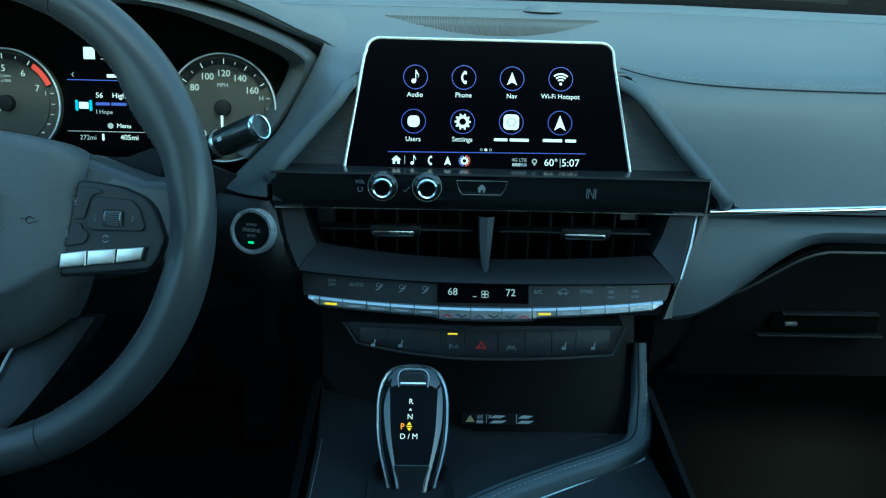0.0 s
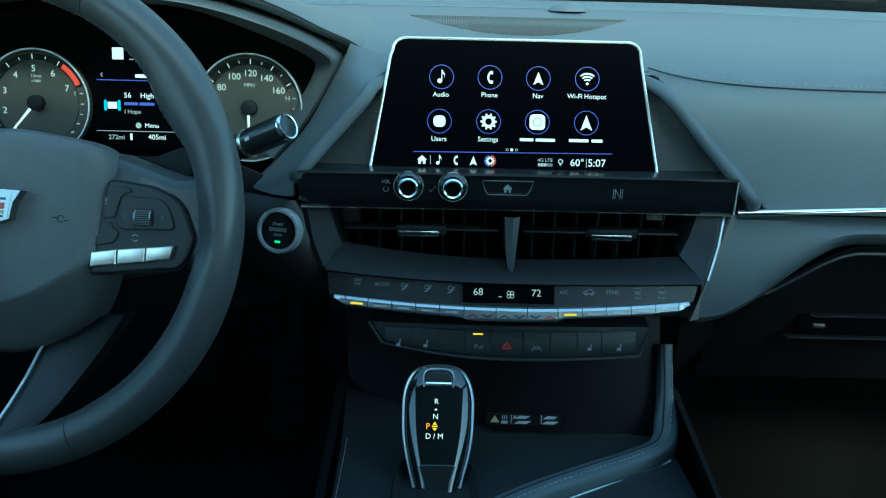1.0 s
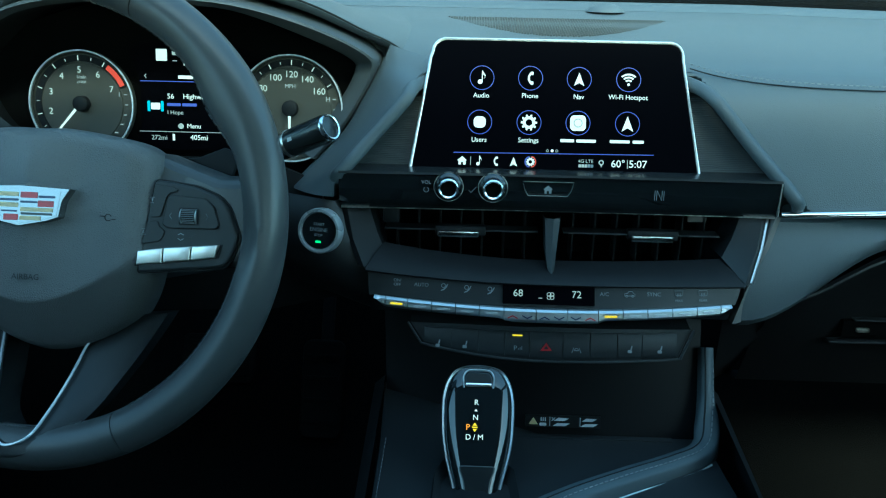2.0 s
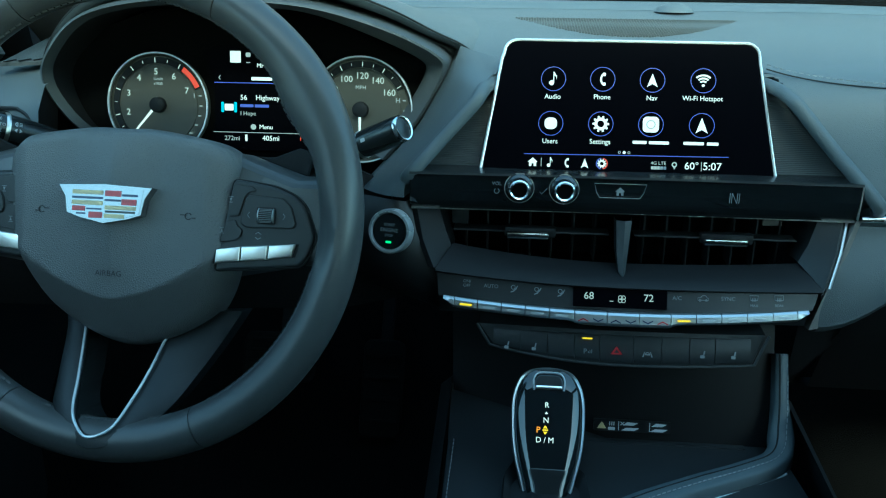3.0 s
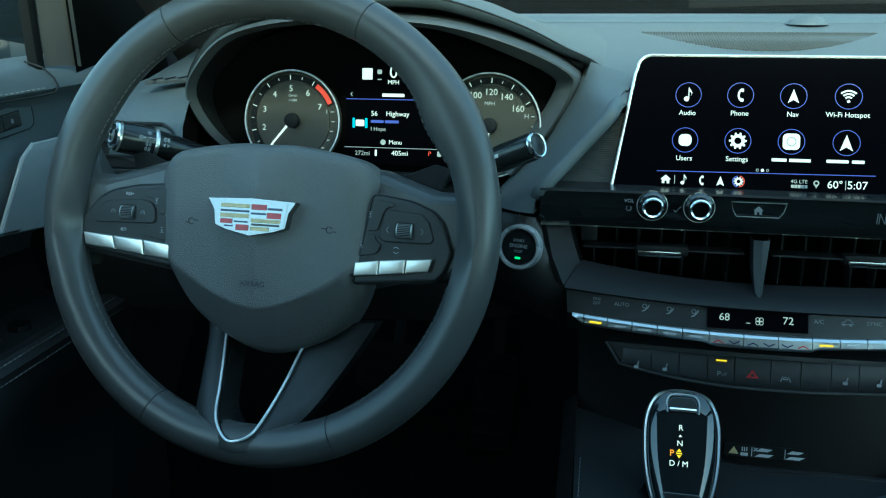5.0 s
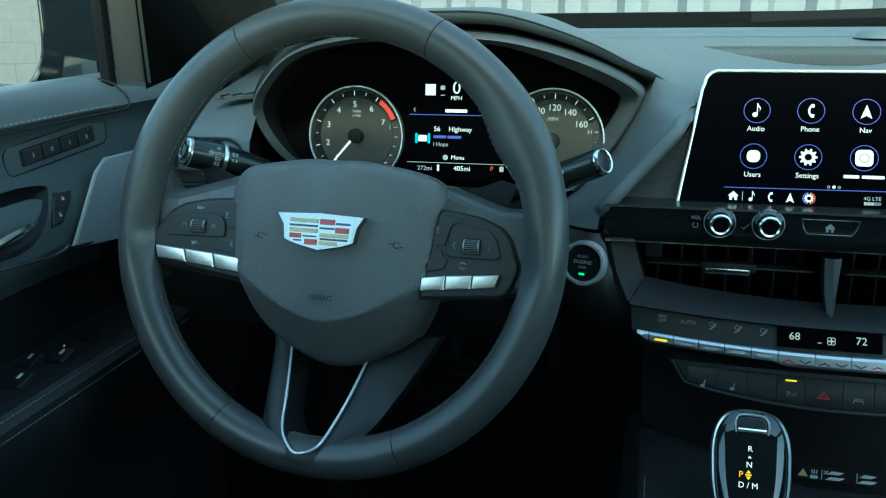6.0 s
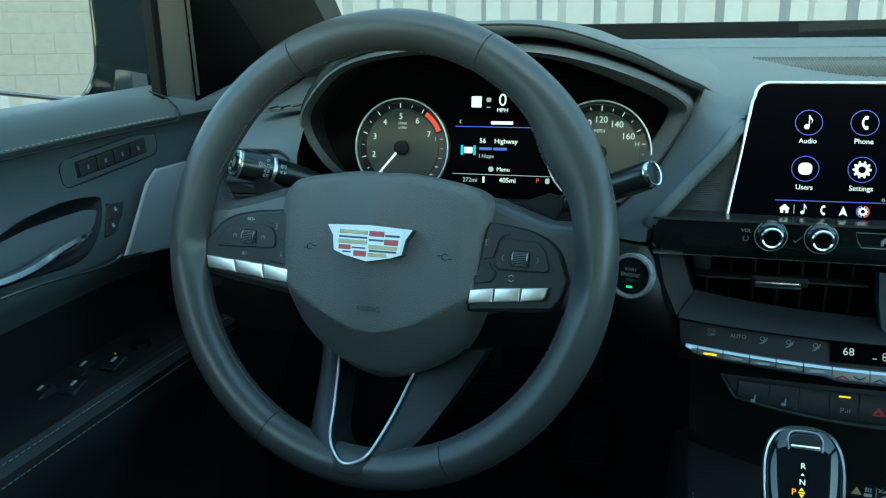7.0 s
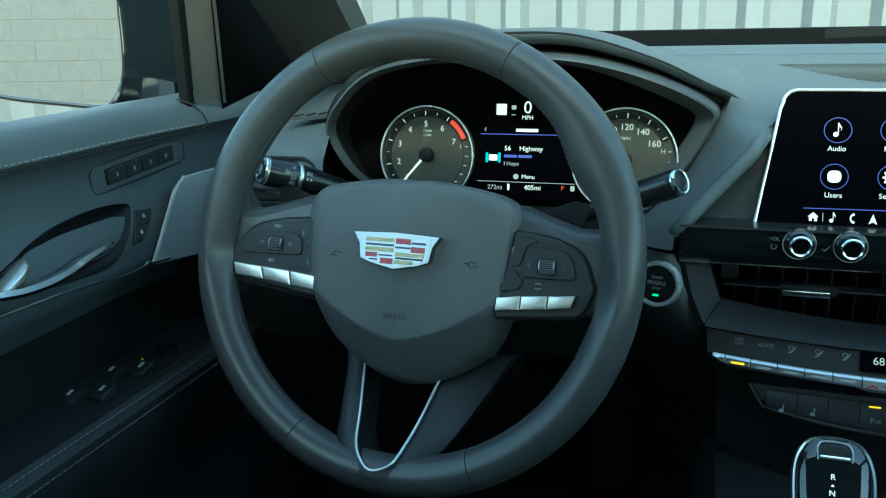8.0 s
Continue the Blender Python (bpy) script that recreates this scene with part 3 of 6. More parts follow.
def stalk_glyph(st, q, r, z, turn, kind, size):
    """A printed symbol read along the stalk: a word, a lamp or a sun."""
    d = q.to_3x3().inverted() @ Vector((0.15, -0.75, 0.35))
    a = math.atan2(d.y, d.x) + radians(turn)
    m = Matrix.Translation((r * math.cos(a), r * math.sin(a), z)) @ Matrix.Rotation(a, 4, "Z") @ Matrix(((0, 0, 1, 0), (0, 1, 0, 0), (-1, 0, 0, 0), (0, 0, 0, 1)))
    if kind == "lamp":
        bm = ring(size * 0.5, 0.0005, 0, 0.0003, -size * 0.3, 0, 12, 90, 270)
        for k in (-1, 0, 1):
            box(size * 0.45, k * size * 0.4, 0.0002, size * 0.7, 0.0005, 0.0003, bm=bm)
        box(-size * 0.3, 0, 0.0002, 0.0005, size, 0.0003, bm=bm)
    elif kind == "sun":
        bm = ring(size * 0.32, 0.0005, 0, 0.0003, 0, 0, 14)
        for k in range(8):
            t = k * math.pi / 4
            prism(circle(0.0003, size * 0.62 * math.cos(t), size * 0.62 * math.sin(t), 6), 0, 0.0003, bm=bm)
    elif kind == "arrows":
        bm = prism([(-size, 0), (-size * 0.3, size * 0.5), (-size * 0.3, -size * 0.5)], 0, 0.0003)
        prism([(size, 0), (size * 0.3, -size * 0.5), (size * 0.3, size * 0.5)], 0, 0.0003, bm=bm)
    else:
        return text(kind, size, 0, 0, 0.0001, INK, st, "stalk_mark", local=q @ m)
    part("stalk_mark", bm, INK, st, local=q @ m)


stalk_glyph(s2, q2, 0.0139, c2 + 0.0165, 4, "sun", 0.0038)
stalk_glyph(s2, q2, 0.0139, c2 + 0.0095, 26, "sun", 0.0030)
stalk_glyph(s2, q2, 0.0139, c2 + 0.0095, 4, "AUTO", 0.0038)
stalk_glyph(s2, q2, 0.0139, c2 + 0.0095, -16, "lamp", 0.0030)
stalk_glyph(s2, q2, 0.0139, c2 + 0.0095, -34, "lamp", 0.0030)
stalk_glyph(s2, q2, 0.0129, c2 - 0.0060, 16, "lamp", 0.0034)
stalk_glyph(s2, q2, 0.0129, c2 - 0.0060, -8, "arrows", 0.0032)
part("stalk_end", lathe([(0.0139, l2 - 0.008), (0.0138, l2 - 0.002), (0.012, l2 + 0.001), (0.001, l2 + 0.002)], 28, q2), SATIN, s2)
stalk_mark(s1, q1, 0.0115, c1 + 0.012, 0, 0.0030, 0.0045)
stalk_mark(s1, q1, 0.0106, c1 - 0.016, 0, 0.0030, 0.0040)

# ---- dashboard ----
dash = thing("dashboard", "dark teal-grey leather-wrapped dashboard with stitched seam", "dashboard", kind="structure")
PROF = [(1.03, 1.106), (0.99, 1.108), (0.90, 1.101), (0.84, 1.092), (0.79, 1.083), (0.755, 1.075), (0.728, 1.066), (0.708, 1.050), (0.694, 1.025), (0.683, 0.995), (0.675, 0.970), (0.671, 0.957)]
prof = smooth_path([(0, y, z) for y, z in PROF], 14)


def in_centre(x, z):
    """How far (x, z) lies inside the trapezoid round the screen."""
    zz = z - 0.985
    left = x - (-0.127 + 0.90 * zz)
    right = (0.252 - 0.88 * zz) - x
    return min(left, right, 1.066 - z)


def pad_rows(x0, x1, n, last):
    out = []
    for k in range(n + 1):
        x = x0 + (x1 - x0) * k / n
        bow = 0.07 * (x - 0.06) ** 2
        row = []
        for p in prof[:last]:
            y, z = p.y, p.z
            back = step(0.80, 1.0, y)
            y -= bow * back * 1.6
            z -= 0.02 * max(0, x - 0.3) * back
            y += 0.026 * step(0.0, 0.007, in_centre(x, z)) * (1 - step(0.72, 0.75, y))
            y += 0.05 * max(0.0, x - 0.45)
            if x < -0.075:
                y = max(y, 0.79 - 0.035 * step(-0.10, -0.075, x))
            row.append((x, y, z))
        out.append(row)
    return out


part("upper_pad", thick(loft(pad_rows(-0.46, 0.84, 460, len(prof))), 0.004), LEATHER, dash, "teal-grey grained leather upper pad", sharp=50)
seam = [(x, y - 0.0012, z + 0.0008) for x, y, z in ((0.175 + 0.62 * t, 0, 0) for t in np.linspace(0, 1, 60)) for y, z in [(0.7135 + 0.0190 * math.exp(-(x - 0.17) / 0.05) , 1.0570 + 0.0160 * math.exp(-(x - 0.17) / 0.05))]]
part("pad_seam", sweep([Vector(p) + Vector((0, 0.0006, -0.001)) for p in seam], disc_profile(0.0006, 6), up=(0, 0.6, 0.8)), SEAM, dash)
stitches([Vector(p) + Vector((0, -0.0002, 0.0028)) for p in seam], "stitching", dash, (0, -0.6, 0.8), 0.0032, 0.0022, 0.00035)
# step at the foot of the windscreen
edge = [Vector((x, 0.985 - 0.11 * (x - 0.06) ** 2, 1.108 - 0.02 * max(0, x - 0.3))) for x in np.linspace(-0.62, 0.82, 40)]
part("defrost_panel", loft([[p + Vector((0, 0.0, 0.0)), p + Vector((0, 0.008, 0.006)), p + Vector((0, 0.05, 0.008)), p + Vector((0, 0.052, -0.02))] for p in edge]), LEATHER, dash)
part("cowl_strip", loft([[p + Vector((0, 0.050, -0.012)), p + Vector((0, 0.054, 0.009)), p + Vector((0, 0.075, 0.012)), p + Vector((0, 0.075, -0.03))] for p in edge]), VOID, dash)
# speaker grille on top, a fan of fine ribs
bm = bmesh.new()
for i in range(84):
    u_ = -1 + 2 * i / 83
    for j in range(30):
        v_ = (j + 0.5 * (i % 2)) / 29
        if v_ > 1 - u_ * u_ * 0.95:
            continue
        x, y = 0.074 + u_ * 0.114, 0.905 - v_ * 0.082
        zt = 1.0925 + (y - 0.845) * 0.145
        prism([(x - 0.0011, y - 0.0009), (x + 0.0011, y - 0.0009), (x + 0.0011, y + 0.0009), (x - 0.0011, y + 0.0009)], zt - 0.001, zt + 0.0011, bm=bm)
tagged(part("speaker_grille", bm, GRILLE, dash), kind="stuff")
# small sensor dome
part("sun_sensor", lathe([(0.022, 0.0), (0.018, 0.005), (0.008, 0.009), (0.001, 0.010)], 20, Matrix.Translation((0.135, 0.965, 1.1075))), LEATHER, dash)

# grille panels beside the screen, fine horizontal fins
for s in (-1, 1):
    rows = []
    for k in range(150):
        z = 0.986 + k * 0.00050
        zz = z - 0.985
        xo = (-0.1235 + 0.90 * zz) if s < 0 else (0.2485 - 0.88 * zz)
        xi = (-0.060 + 0.235 * zz) if s < 0 else (0.176 - 0.235 * zz)
        y = 0.6945 + 0.42 * zz - 0.0005 * (k % 3 < 2)
        rows.append([(xo, y, z), ((xo + xi) / 2, y, z), (xi, y, z)])
    part("speaker_fins", loft(rows), GRILLE, dash, "finely ribbed grey panel", sharp=20)
    ed = [(0.2615, 0.690, 0.955), (0.2625, 0.668, 0.966), (0.2500, 0.6690, 0.982), (0.2230, 0.6835, 1.012), (0.1975, 0.6950, 1.042), (0.1905, 0.7010, 1.0495), (0.1830, 0.7120, 1.0555), (0.1700, 0.7300, 1.0600)] if s > 0 else [(-0.1340, 0.690, 0.975), (-0.1260, 0.6690, 0.984), (-0.0985, 0.6835, 1.014), (-0.0730, 0.6950, 1.042), (-0.0680, 0.7010, 1.0495), (-0.0630, 0.7130, 1.0545), (-0.0520, 0.7340, 1.0580)]
    part("fin_border", sweep(smooth_path(ed, 6), disc_profile(0.0062, 12, 0.0046), up=(0, -0.9, 0.4)), LEATHER, dash, "rolled leather edge round the ribbed panel")
# panel between the cluster and the screen
A_ = smooth_path([(-0.090, 0.757, 1.084), (-0.094, 0.750, 1.072), (-0.100, 0.740, 1.060), (-0.112, 0.733, 1.038), (-0.128, 0.724, 1.010), (-0.150, 0.708, 0.985), (-0.170, 0.693, 0.964)], 5)
B_ = smooth_path([(-0.0570, 0.752, 1.0750), (-0.0580, 0.727, 1.0650), (-0.0665, 0.7050, 1.0560), (-0.0740, 0.6945, 1.0420), (-0.0985, 0.6835, 1.0140), (-0.1260, 0.6690, 0.9840), (-0.131, 0.667, 0.964)], 5)
rows = []
for a, b in zip(A_, B_):
    rows.append([a + Vector((-0.004, 0.03, 0)), a] + [a.lerp(b, t) + Vector((0, -0.006 * math.sin(math.pi * t), 0)) for t in (0.15, 0.35, 0.6, 0.85)] + [b, b + Vector((0.004, 0.02, 0))])
part("side_panel", loft(rows), LEATHER, dash)

# passenger lower pad under the chrome line
rows = []
for x in np.linspace(0.222, 0.84, 60):
    zb = 0.862 + 0.070 * step(0.225, 0.36, x)
    y1 = 0.676 + 0.05 * max(0, x - 0.45)
    y0 = 0.650 + 0.016 * step(0.22, 0.36, x) + 0.05 * max(0, x - 0.45)
    r = [(x, y1 + 0.004, 0.953), (x, y1 - 0.002, 0.950)]
    for t in (0.15, 0.35, 0.6, 0.85, 1.0):
        r.append((x, y1 + (y0 - y1) * t - 0.006 * math.sin(math.pi * t), 0.950 + (zb + 0.006 - 0.950) * t))
    r += [(x, y0 + 0.003, zb + 0.001), (x, y0 + 0.010, zb - 0.003), (x, y0 + 0.09, zb - 0.004)]
    rows.append(r)
part("lower_pad", loft(rows), LEATHER, dash, "smooth grey leather lower pad")
# its edge beside the centre stack
part("stack_edge", loft([[(0.2515, 0.672, 0.956), (0.2455, 0.668, 0.956), (0.2440, 0.69, 0.956)], [(0.236, 0.660, 0.91), (0.229, 0.656, 0.91), (0.2275, 0.68, 0.91)], [(0.222, 0.650, 0.866), (0.2135, 0.646, 0.866), (0.213, 0.67, 0.866)]]), PILLAR, dash)
part("stack_side", loft([[(0.213, 0.668, 0.868), (0.264, 0.676, 0.888)], [(0.222, 0.700, 0.80), (0.268, 0.722, 0.82)], [(0.235, 0.78, 0.735), (0.275, 0.80, 0.745)]]), DARK, dash)
cl = [Vector((x, 0.669 + 0.05 * max(0, x - 0.45), 0.9575 + 0.045 * (x - 0.25))) for x in np.linspace(0.249, 0.84, 30)]
part("chrome_strip", sweep(cl, disc_profile(0.0042, 12, 0.0030), up=(0, 0, 1)), CHROME, dash, "polished chrome strip")
# glove box and its recessed handle
gb = thing("glove_box", "black glove box door with recessed handle", "glove box")
rows = []
for x in np.linspace(0.262, 0.84, 30):
    top = 0.872 + 0.045 * step(0.27, 0.37, x)
    rows.append([(x, 0.675, top + 0.012), (x, 0.685, top), (x, 0.700, top - 0.03), (x, 0.722, 0.82), (x, 0.750, 0.76), (x, 0.80, 0.745)])
part("door", loft(rows), DARK, gb)
lipc = [Vector((x, 0.684, 0.873 + 0.045 * step(0.27, 0.37, x))) for x in np.linspace(0.265, 0.84, 40)]
part("lip", sweep(lipc, disc_profile(0.0025, 8), up=(0, 0, 1)), PLASTIC, gb)
# no hollow here: a near-black box stands in for the recess's shade
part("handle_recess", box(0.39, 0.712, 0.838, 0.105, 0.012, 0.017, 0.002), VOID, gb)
part("handle", box(0.387, 0.708, 0.8255, 0.122, 0.010, 0.0022, 0.0008), PLASTIC, gb)
part("handle_lip", box(0.393, 0.706, 0.8485, 0.094, 0.008, 0.0018, 0.0006), PLASTIC, gb)
part("lock", box(0.356, 0.706, 0.838, 0.012, 0.006, 0.004, 0.001), SATIN, gb)

# ---- instrument hood ----
def hood_ring(pts, per=5):
    return smooth_path(pts, per)


opening = [(-0.415, 0.735, 0.982), (-0.448, 0.722, 1.012), (-0.462, 0.708, 1.052), (-0.440, 0.692, 1.083), (-0.405, 0.682, 1.108), (-0.350, 0.677, 1.1200), (-0.285, 0.677, 1.1215), (-0.215, 0.684, 1.117), (-0.155, 0.700, 1.100), (-0.112, 0.724, 1.077), (-0.108, 0.734, 1.060), (-0.130, 0.730, 1.020), (-0.160, 0.722, 0.985)]
op = hood_ring(opening)
oc = Vector((-0.285, 0.70, 1.04))


def grow(p, d, dy=0.0, dz=0.0):
    v = Vector((p.x - oc.x, 0, p.z - oc.z)).normalized()
    return Vector((p.x + v.x * d, p.y + dy, p.z + v.z * d + dz))




def lip(p):
    """How wide the bezel's face is: broad towards the screen's side."""
    return 0.003 + 0.011 * step(-0.235, -0.115, p.x)


part("bezel_well", loft([[grow(p, 0.001 - lip(p), 0.078 - (p.y - 0.70) * 0.8) for p in op], [grow(p, -lip(p), 0.020) for p in op], [grow(p, -lip(p), 0.0095) for p in op]]), DARK, dash, "dark inner wall of the instrument bezel", sharp=50)
part("cluster_bezel", loft([[grow(p, -lip(p), 0.0100) for p in op], [grow(p, 0.0012 - lip(p), 0.0075) for p in op], [grow(p, 0.0012 - 0.3 * lip(p), 0.0030) for p in op], [grow(p, 0.0020, 0.0) for p in op], [grow(p, 0.0045, 0.0015) for p in op], [grow(p, 0.007, 0.012) for p in op], [grow(p, 0.008, 0.05) for p in op]]), BEZEL, dash, "soft grey instrument bezel ring", sharp=50)
browp = [(-0.478, 0.742, 1.030), (-0.470, 0.722, 1.066), (-0.440, 0.700, 1.098), (-0.405, 0.688, 1.122), (-0.350, 0.680, 1.1395), (-0.285, 0.680, 1.1435), (-0.220, 0.690, 1.1405), (-0.155, 0.714, 1.119), (-0.112, 0.740, 1.0965), (-0.092, 0.754, 1.0865), (-0.080, 0.764, 1.0775), (-0.068, 0.780, 1.066)]
bp_ = hood_ring(browp, 6)
part("brow_roll", loft([[p + Vector((0, 0.045, -0.012)) for p in bp_], [grow(p, -0.011, 0.016) for p in bp_], [grow(p, -0.009, 0.005) for p in bp_], [grow(p, -0.005, 0.0005) for p in bp_], [grow(p, -0.001, 0.0) for p in bp_], [grow(p, -0.0006, 0.004) for p in bp_]]), LEATHER, dash, sharp=70)
tops = []
for d, t in ((-0.0004, 0.0), (0.0006, 0.02), (0.0015, 0.08), (0.003, 0.25), (0.003, 0.45), (0.0, 0.7), (0.0, 1.0)):
    row = []
    for p in bp_:
        q = grow(p, d)
        far = 0.975 - 0.11 * (q.x - 0.06) ** 2
        y = q.y + (far - q.y) * t
        base = 1.106
        hump = max(0.0, p.z - base)
        z = q.z + (base - q.z) * t if p.z < base else base + hump * (1 - t ** 1.6) + 0.010 * min(1.0, hump / 0.025) * math.sin(math.pi * min(1, t * 1.4)) * (1 - t)
        row.append(Vector((q.x + (0.02 if q.x > -0.12 else 0) * t, y + 0.003, z)))
    tops.append(row)
part("hood_top", loft(tops), LEATHER, dash, "leather instrument hood top", sharp=60)
part("hood_seam", sweep([grow(p, 0.0002, 0.0022) for p in bp_], disc_profile(0.0010, 6), up=(0, 1, 0)), SEAM, dash)
# left end of the dashboard with its air outlet
rows = []
for x, sx in ((-0.462, 0), (-0.478, 0.25), (-0.497, 0.5), (-0.520, 0.75), (-0.538, 1.0), (-0.545, 1.6)):
    rows.append([(x - 0.0, 0.99 - 0.04 * sx, 1.100 - 0.005 * sx), (x, 0.88, 1.078), (x, 0.78, 1.066 - 0.004 * sx), (x, 0.735 + max(0, sx - 1) * 0.04, 1.058), (x, 0.706 + max(0, sx - 1) * 0.06, 1.046), (x, 0.690 + max(0, sx - 1) * 0.07, 1.026), (x, 0.684 + max(0, sx - 1) * 0.07, 1.0), (x, 0.690 + max(0, sx - 1) * 0.07, 0.96), (x, 0.72 + max(0, sx - 1) * 0.05, 0.90)])
part("end_pad", loft(rows), LEATHER, dash)
part("demister_slot", prism([(-0.508, 0.712), (-0.475, 0.732), (-0.463, 0.758), (-0.478, 0.755), (-0.505, 0.730)], 1.062, 1.066, 0.001), GRILLE, dash)
for k in range(4):
    part("demister_slat", box(-0.500 + k * 0.009, 0.720 + k * 0.009, 1.0665, 0.002, 0.018, 0.001), DARK, dash)
part("air_outlet", prism(rrect(0.085, 0.042, 0.018, 0, 0, 6), -0.01, 0.001, 0.002, basis((-0.512, 0.6875, 1.006), (1, 0.06, 0), (0, 0.1, 1))), SEAM, dash)
part("outlet_rim", sweep(smooth_path([(basis((-0.512, 0.6855, 1.006), (1, 0.06, 0), (0, 0.1, 1)) @ Vector((x, y, 0))) for x, y in rrect(0.088, 0.045, 0.019, 0, 0, 4)], 2, closed=True), disc_profile(0.0018, 6), up=(0, 1, 0.01), closed=True), PLASTIC, dash)
for k in range(2):
    part("outlet_slat", box(-0.512, 0.684, 0.998 + k * 0.014, 0.078, 0.004, 0.003, 0.001), PLASTIC, dash)
# lower panels
part("knee_panel", thick(loft([[(-0.66, 0.70, 0.985), (-0.40, 0.715, 0.985), (-0.20, 0.715, 0.985), (-0.15, 0.715, 0.965)], [(-0.66, 0.69, 0.92), (-0.40, 0.705, 0.92), (-0.20, 0.705, 0.92), (-0.140, 0.705, 0.925)], [(-0.66, 0.72, 0.83), (-0.40, 0.73, 0.83), (-0.20, 0.725, 0.84), (-0.10, 0.715, 0.868)]]), 0.01), DARK, dash)
part("column_cover", prism([(-0.075, -0.05), (0.075, -0.05), (0.085, 0.0), (0.06, 0.045), (-0.06, 0.045), (-0.085, 0.0)], 0.05, 0.20, 0.012, WH @ pose(0, 0.0, 0, 0, 180, 0)), DARK, dash)

# ---- instrument cluster ----
CL = basis((-0.272, 0.742, 1.03), (1, 0, 0), (0, 0.16, 1))
clus = thing("instrument_cluster", "instrument cluster with two round gauges and lit centre display", "gauge cluster", at=CL)
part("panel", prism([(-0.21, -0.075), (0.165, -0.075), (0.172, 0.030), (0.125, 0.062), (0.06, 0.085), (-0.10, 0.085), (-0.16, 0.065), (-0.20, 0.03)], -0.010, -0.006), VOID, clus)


def gauge(cx, name, words, a0, a1, red, needle, unit):
    g = part(name, lathe([(0.0485, -0.002), (0.0485, 0.004), (0.0465, 0.0045), (0.045, 0.001), (0.0375, 0.001), (0.037, 0.002), (0.001, 0.002)], 48, Matrix.Translation((cx, -0.004, 0))), GAUGE, clus, "round grey gauge with white numbers")
    part("chrome_ring", ring(0.0478, 0.0013, 0.004, 0.0058, cx, -0.004, 64), TRIM, g)
    part("track", ring(0.0412, 0.0058, 0.0012, 0.0022, cx, -0.004, 64, a1 - 4, a0 + 4), DARK, g)
    part("inner_ring", ring(0.0460, 0.0006, 0.002, 0.0034, cx, -0.004, 64), DARK, g)
    n = len(words)
    bm = bmesh.new()
    for k in range((n - 1) * 2 + 1):
        a = radians(a0 + (a1 - a0) * k / (2 * (n - 1)))
        ln = 0.0044 if k % 2 == 0 else 0.0024
        box(0, 0, 0, ln, 0.0008 if k % 2 == 0 else 0.0005, 0.0003, bm=bm)
        bm.verts.ensure_lookup_table()
        bmesh.ops.transform(bm, matrix=Matrix.Translation((cx, -0.004, 0.0024)) @ Matrix.Rotation(a, 4, "Z") @ Matrix.Translation((0.0412, 0, 0)), verts=bm.verts[-8:])
    part("ticks", bm, NUM_LIT, g)
    for k, w in enumerate(words):
        if not w:
            continue
        a = radians(a0 + (a1 - a0) * k / (n - 1))
        text(w, 0.0082, cx + 0.0305 * math.cos(a), -0.004 + 0.0305 * math.sin(a), 0.0024, NUM_LIT, g, "number")
    if red:
        part("red_zone", ring(0.0412, 0.0045, 0.0022, 0.0028, cx, -0.004, 12, *red), RED_LIT, g)
    part("hub_cap", lathe([(0.0075, 0.002), (0.0070, 0.0075), (0.0055, 0.0085), (0.001, 0.0085)], 24, Matrix.Translation((cx, -0.004, 0))), DARK, g)
    nd = Matrix.Translation((cx, -0.004, 0.0065)) @ Matrix.Rotation(radians(needle), 4, "Z")
    part("needle", prism([(0.005, -0.0011), (0.038, -0.0005), (0.038, 0.0005), (0.005, 0.0011)], 0, 0.0012), WHITE_LIT, g, local=nd)
    for q, (w, sz, dy) in enumerate(unit):
        text(w, sz, cx, dy, 0.0024, GREY_LIT, g, "unit")
    return g


g1 = gauge(-0.1000, "tachometer", ["0", "1", "2", "3", "4", "5", "6", "7"], 261, 26, (24, 54), 229, (("1/min", 0.0042, 0.020), ("x1000", 0.0035, 0.0155)))
g2 = gauge(0.0920, "speedometer", ["", "20", "40", "60", "80", "100", "120", "140", "160"], 259, 31, None, 270, (("MPH", 0.0050, 0.016),))
for cx, top in ((-0.100, "1"), (0.092, "H")):
    for k in range(6):
        a = radians(10 - k * 13)
        part("small_tick", box(cx + 0.041 * math.cos(a), -0.002 + 0.041 * math.sin(a), 0.0026, 0.003, 0.0009, 0.0003), GREY_LIT, clus)
    text(top, 0.0062, cx + 0.0345, 0.005, 0.0024, GREY_LIT, clus, "number")
disp = part("display", prism([(-0.050, -0.044), (0.050, -0.044), (0.046, -0.02), (0.046, 0.020), (0.056, 0.046), (0.040, 0.052), (-0.040, 0.052), (-0.056, 0.046), (-0.046, 0.020), (-0.046, -0.02)], 0.0, 0.0015), SCREEN, clus, "black display with white and blue lines of text")
text("0", 0.0165, 0.0, 0.0430, 0.0016, WHITE_LIT, disp)
text("MPH", 0.0056, 0.0, 0.0338, 0.0016, WHITE_LIT, disp)
flat("sign_box", rrect(0.0100, 0.0105, 0.0005, -0.0255, 0.0415), 0.0016, WHITE_LIT, disp)
flat("symbol", rrect(0.0045, 0.0040, 0.001, -0.0135, 0.0435), 0.0016, GREY_LIT, disp)
flat("symbol", rrect(0.0040, 0.0008, 0.0002, -0.0135, 0.0365), 0.0016, GREY_LIT, disp)
flat("divider", rrect(0.092, 0.0007, 0.0002, 0, 0.0180), 0.0016, BLUE_LIT, disp)
flat("station_bar", rrect(0.0215, 0.0030, 0.0006, 0.0, 0.0220), 0.0016, WHITE_LIT, disp)
text("56", 0.0066, -0.0184, 0.0045, 0.0016, WHITE_LIT, disp)
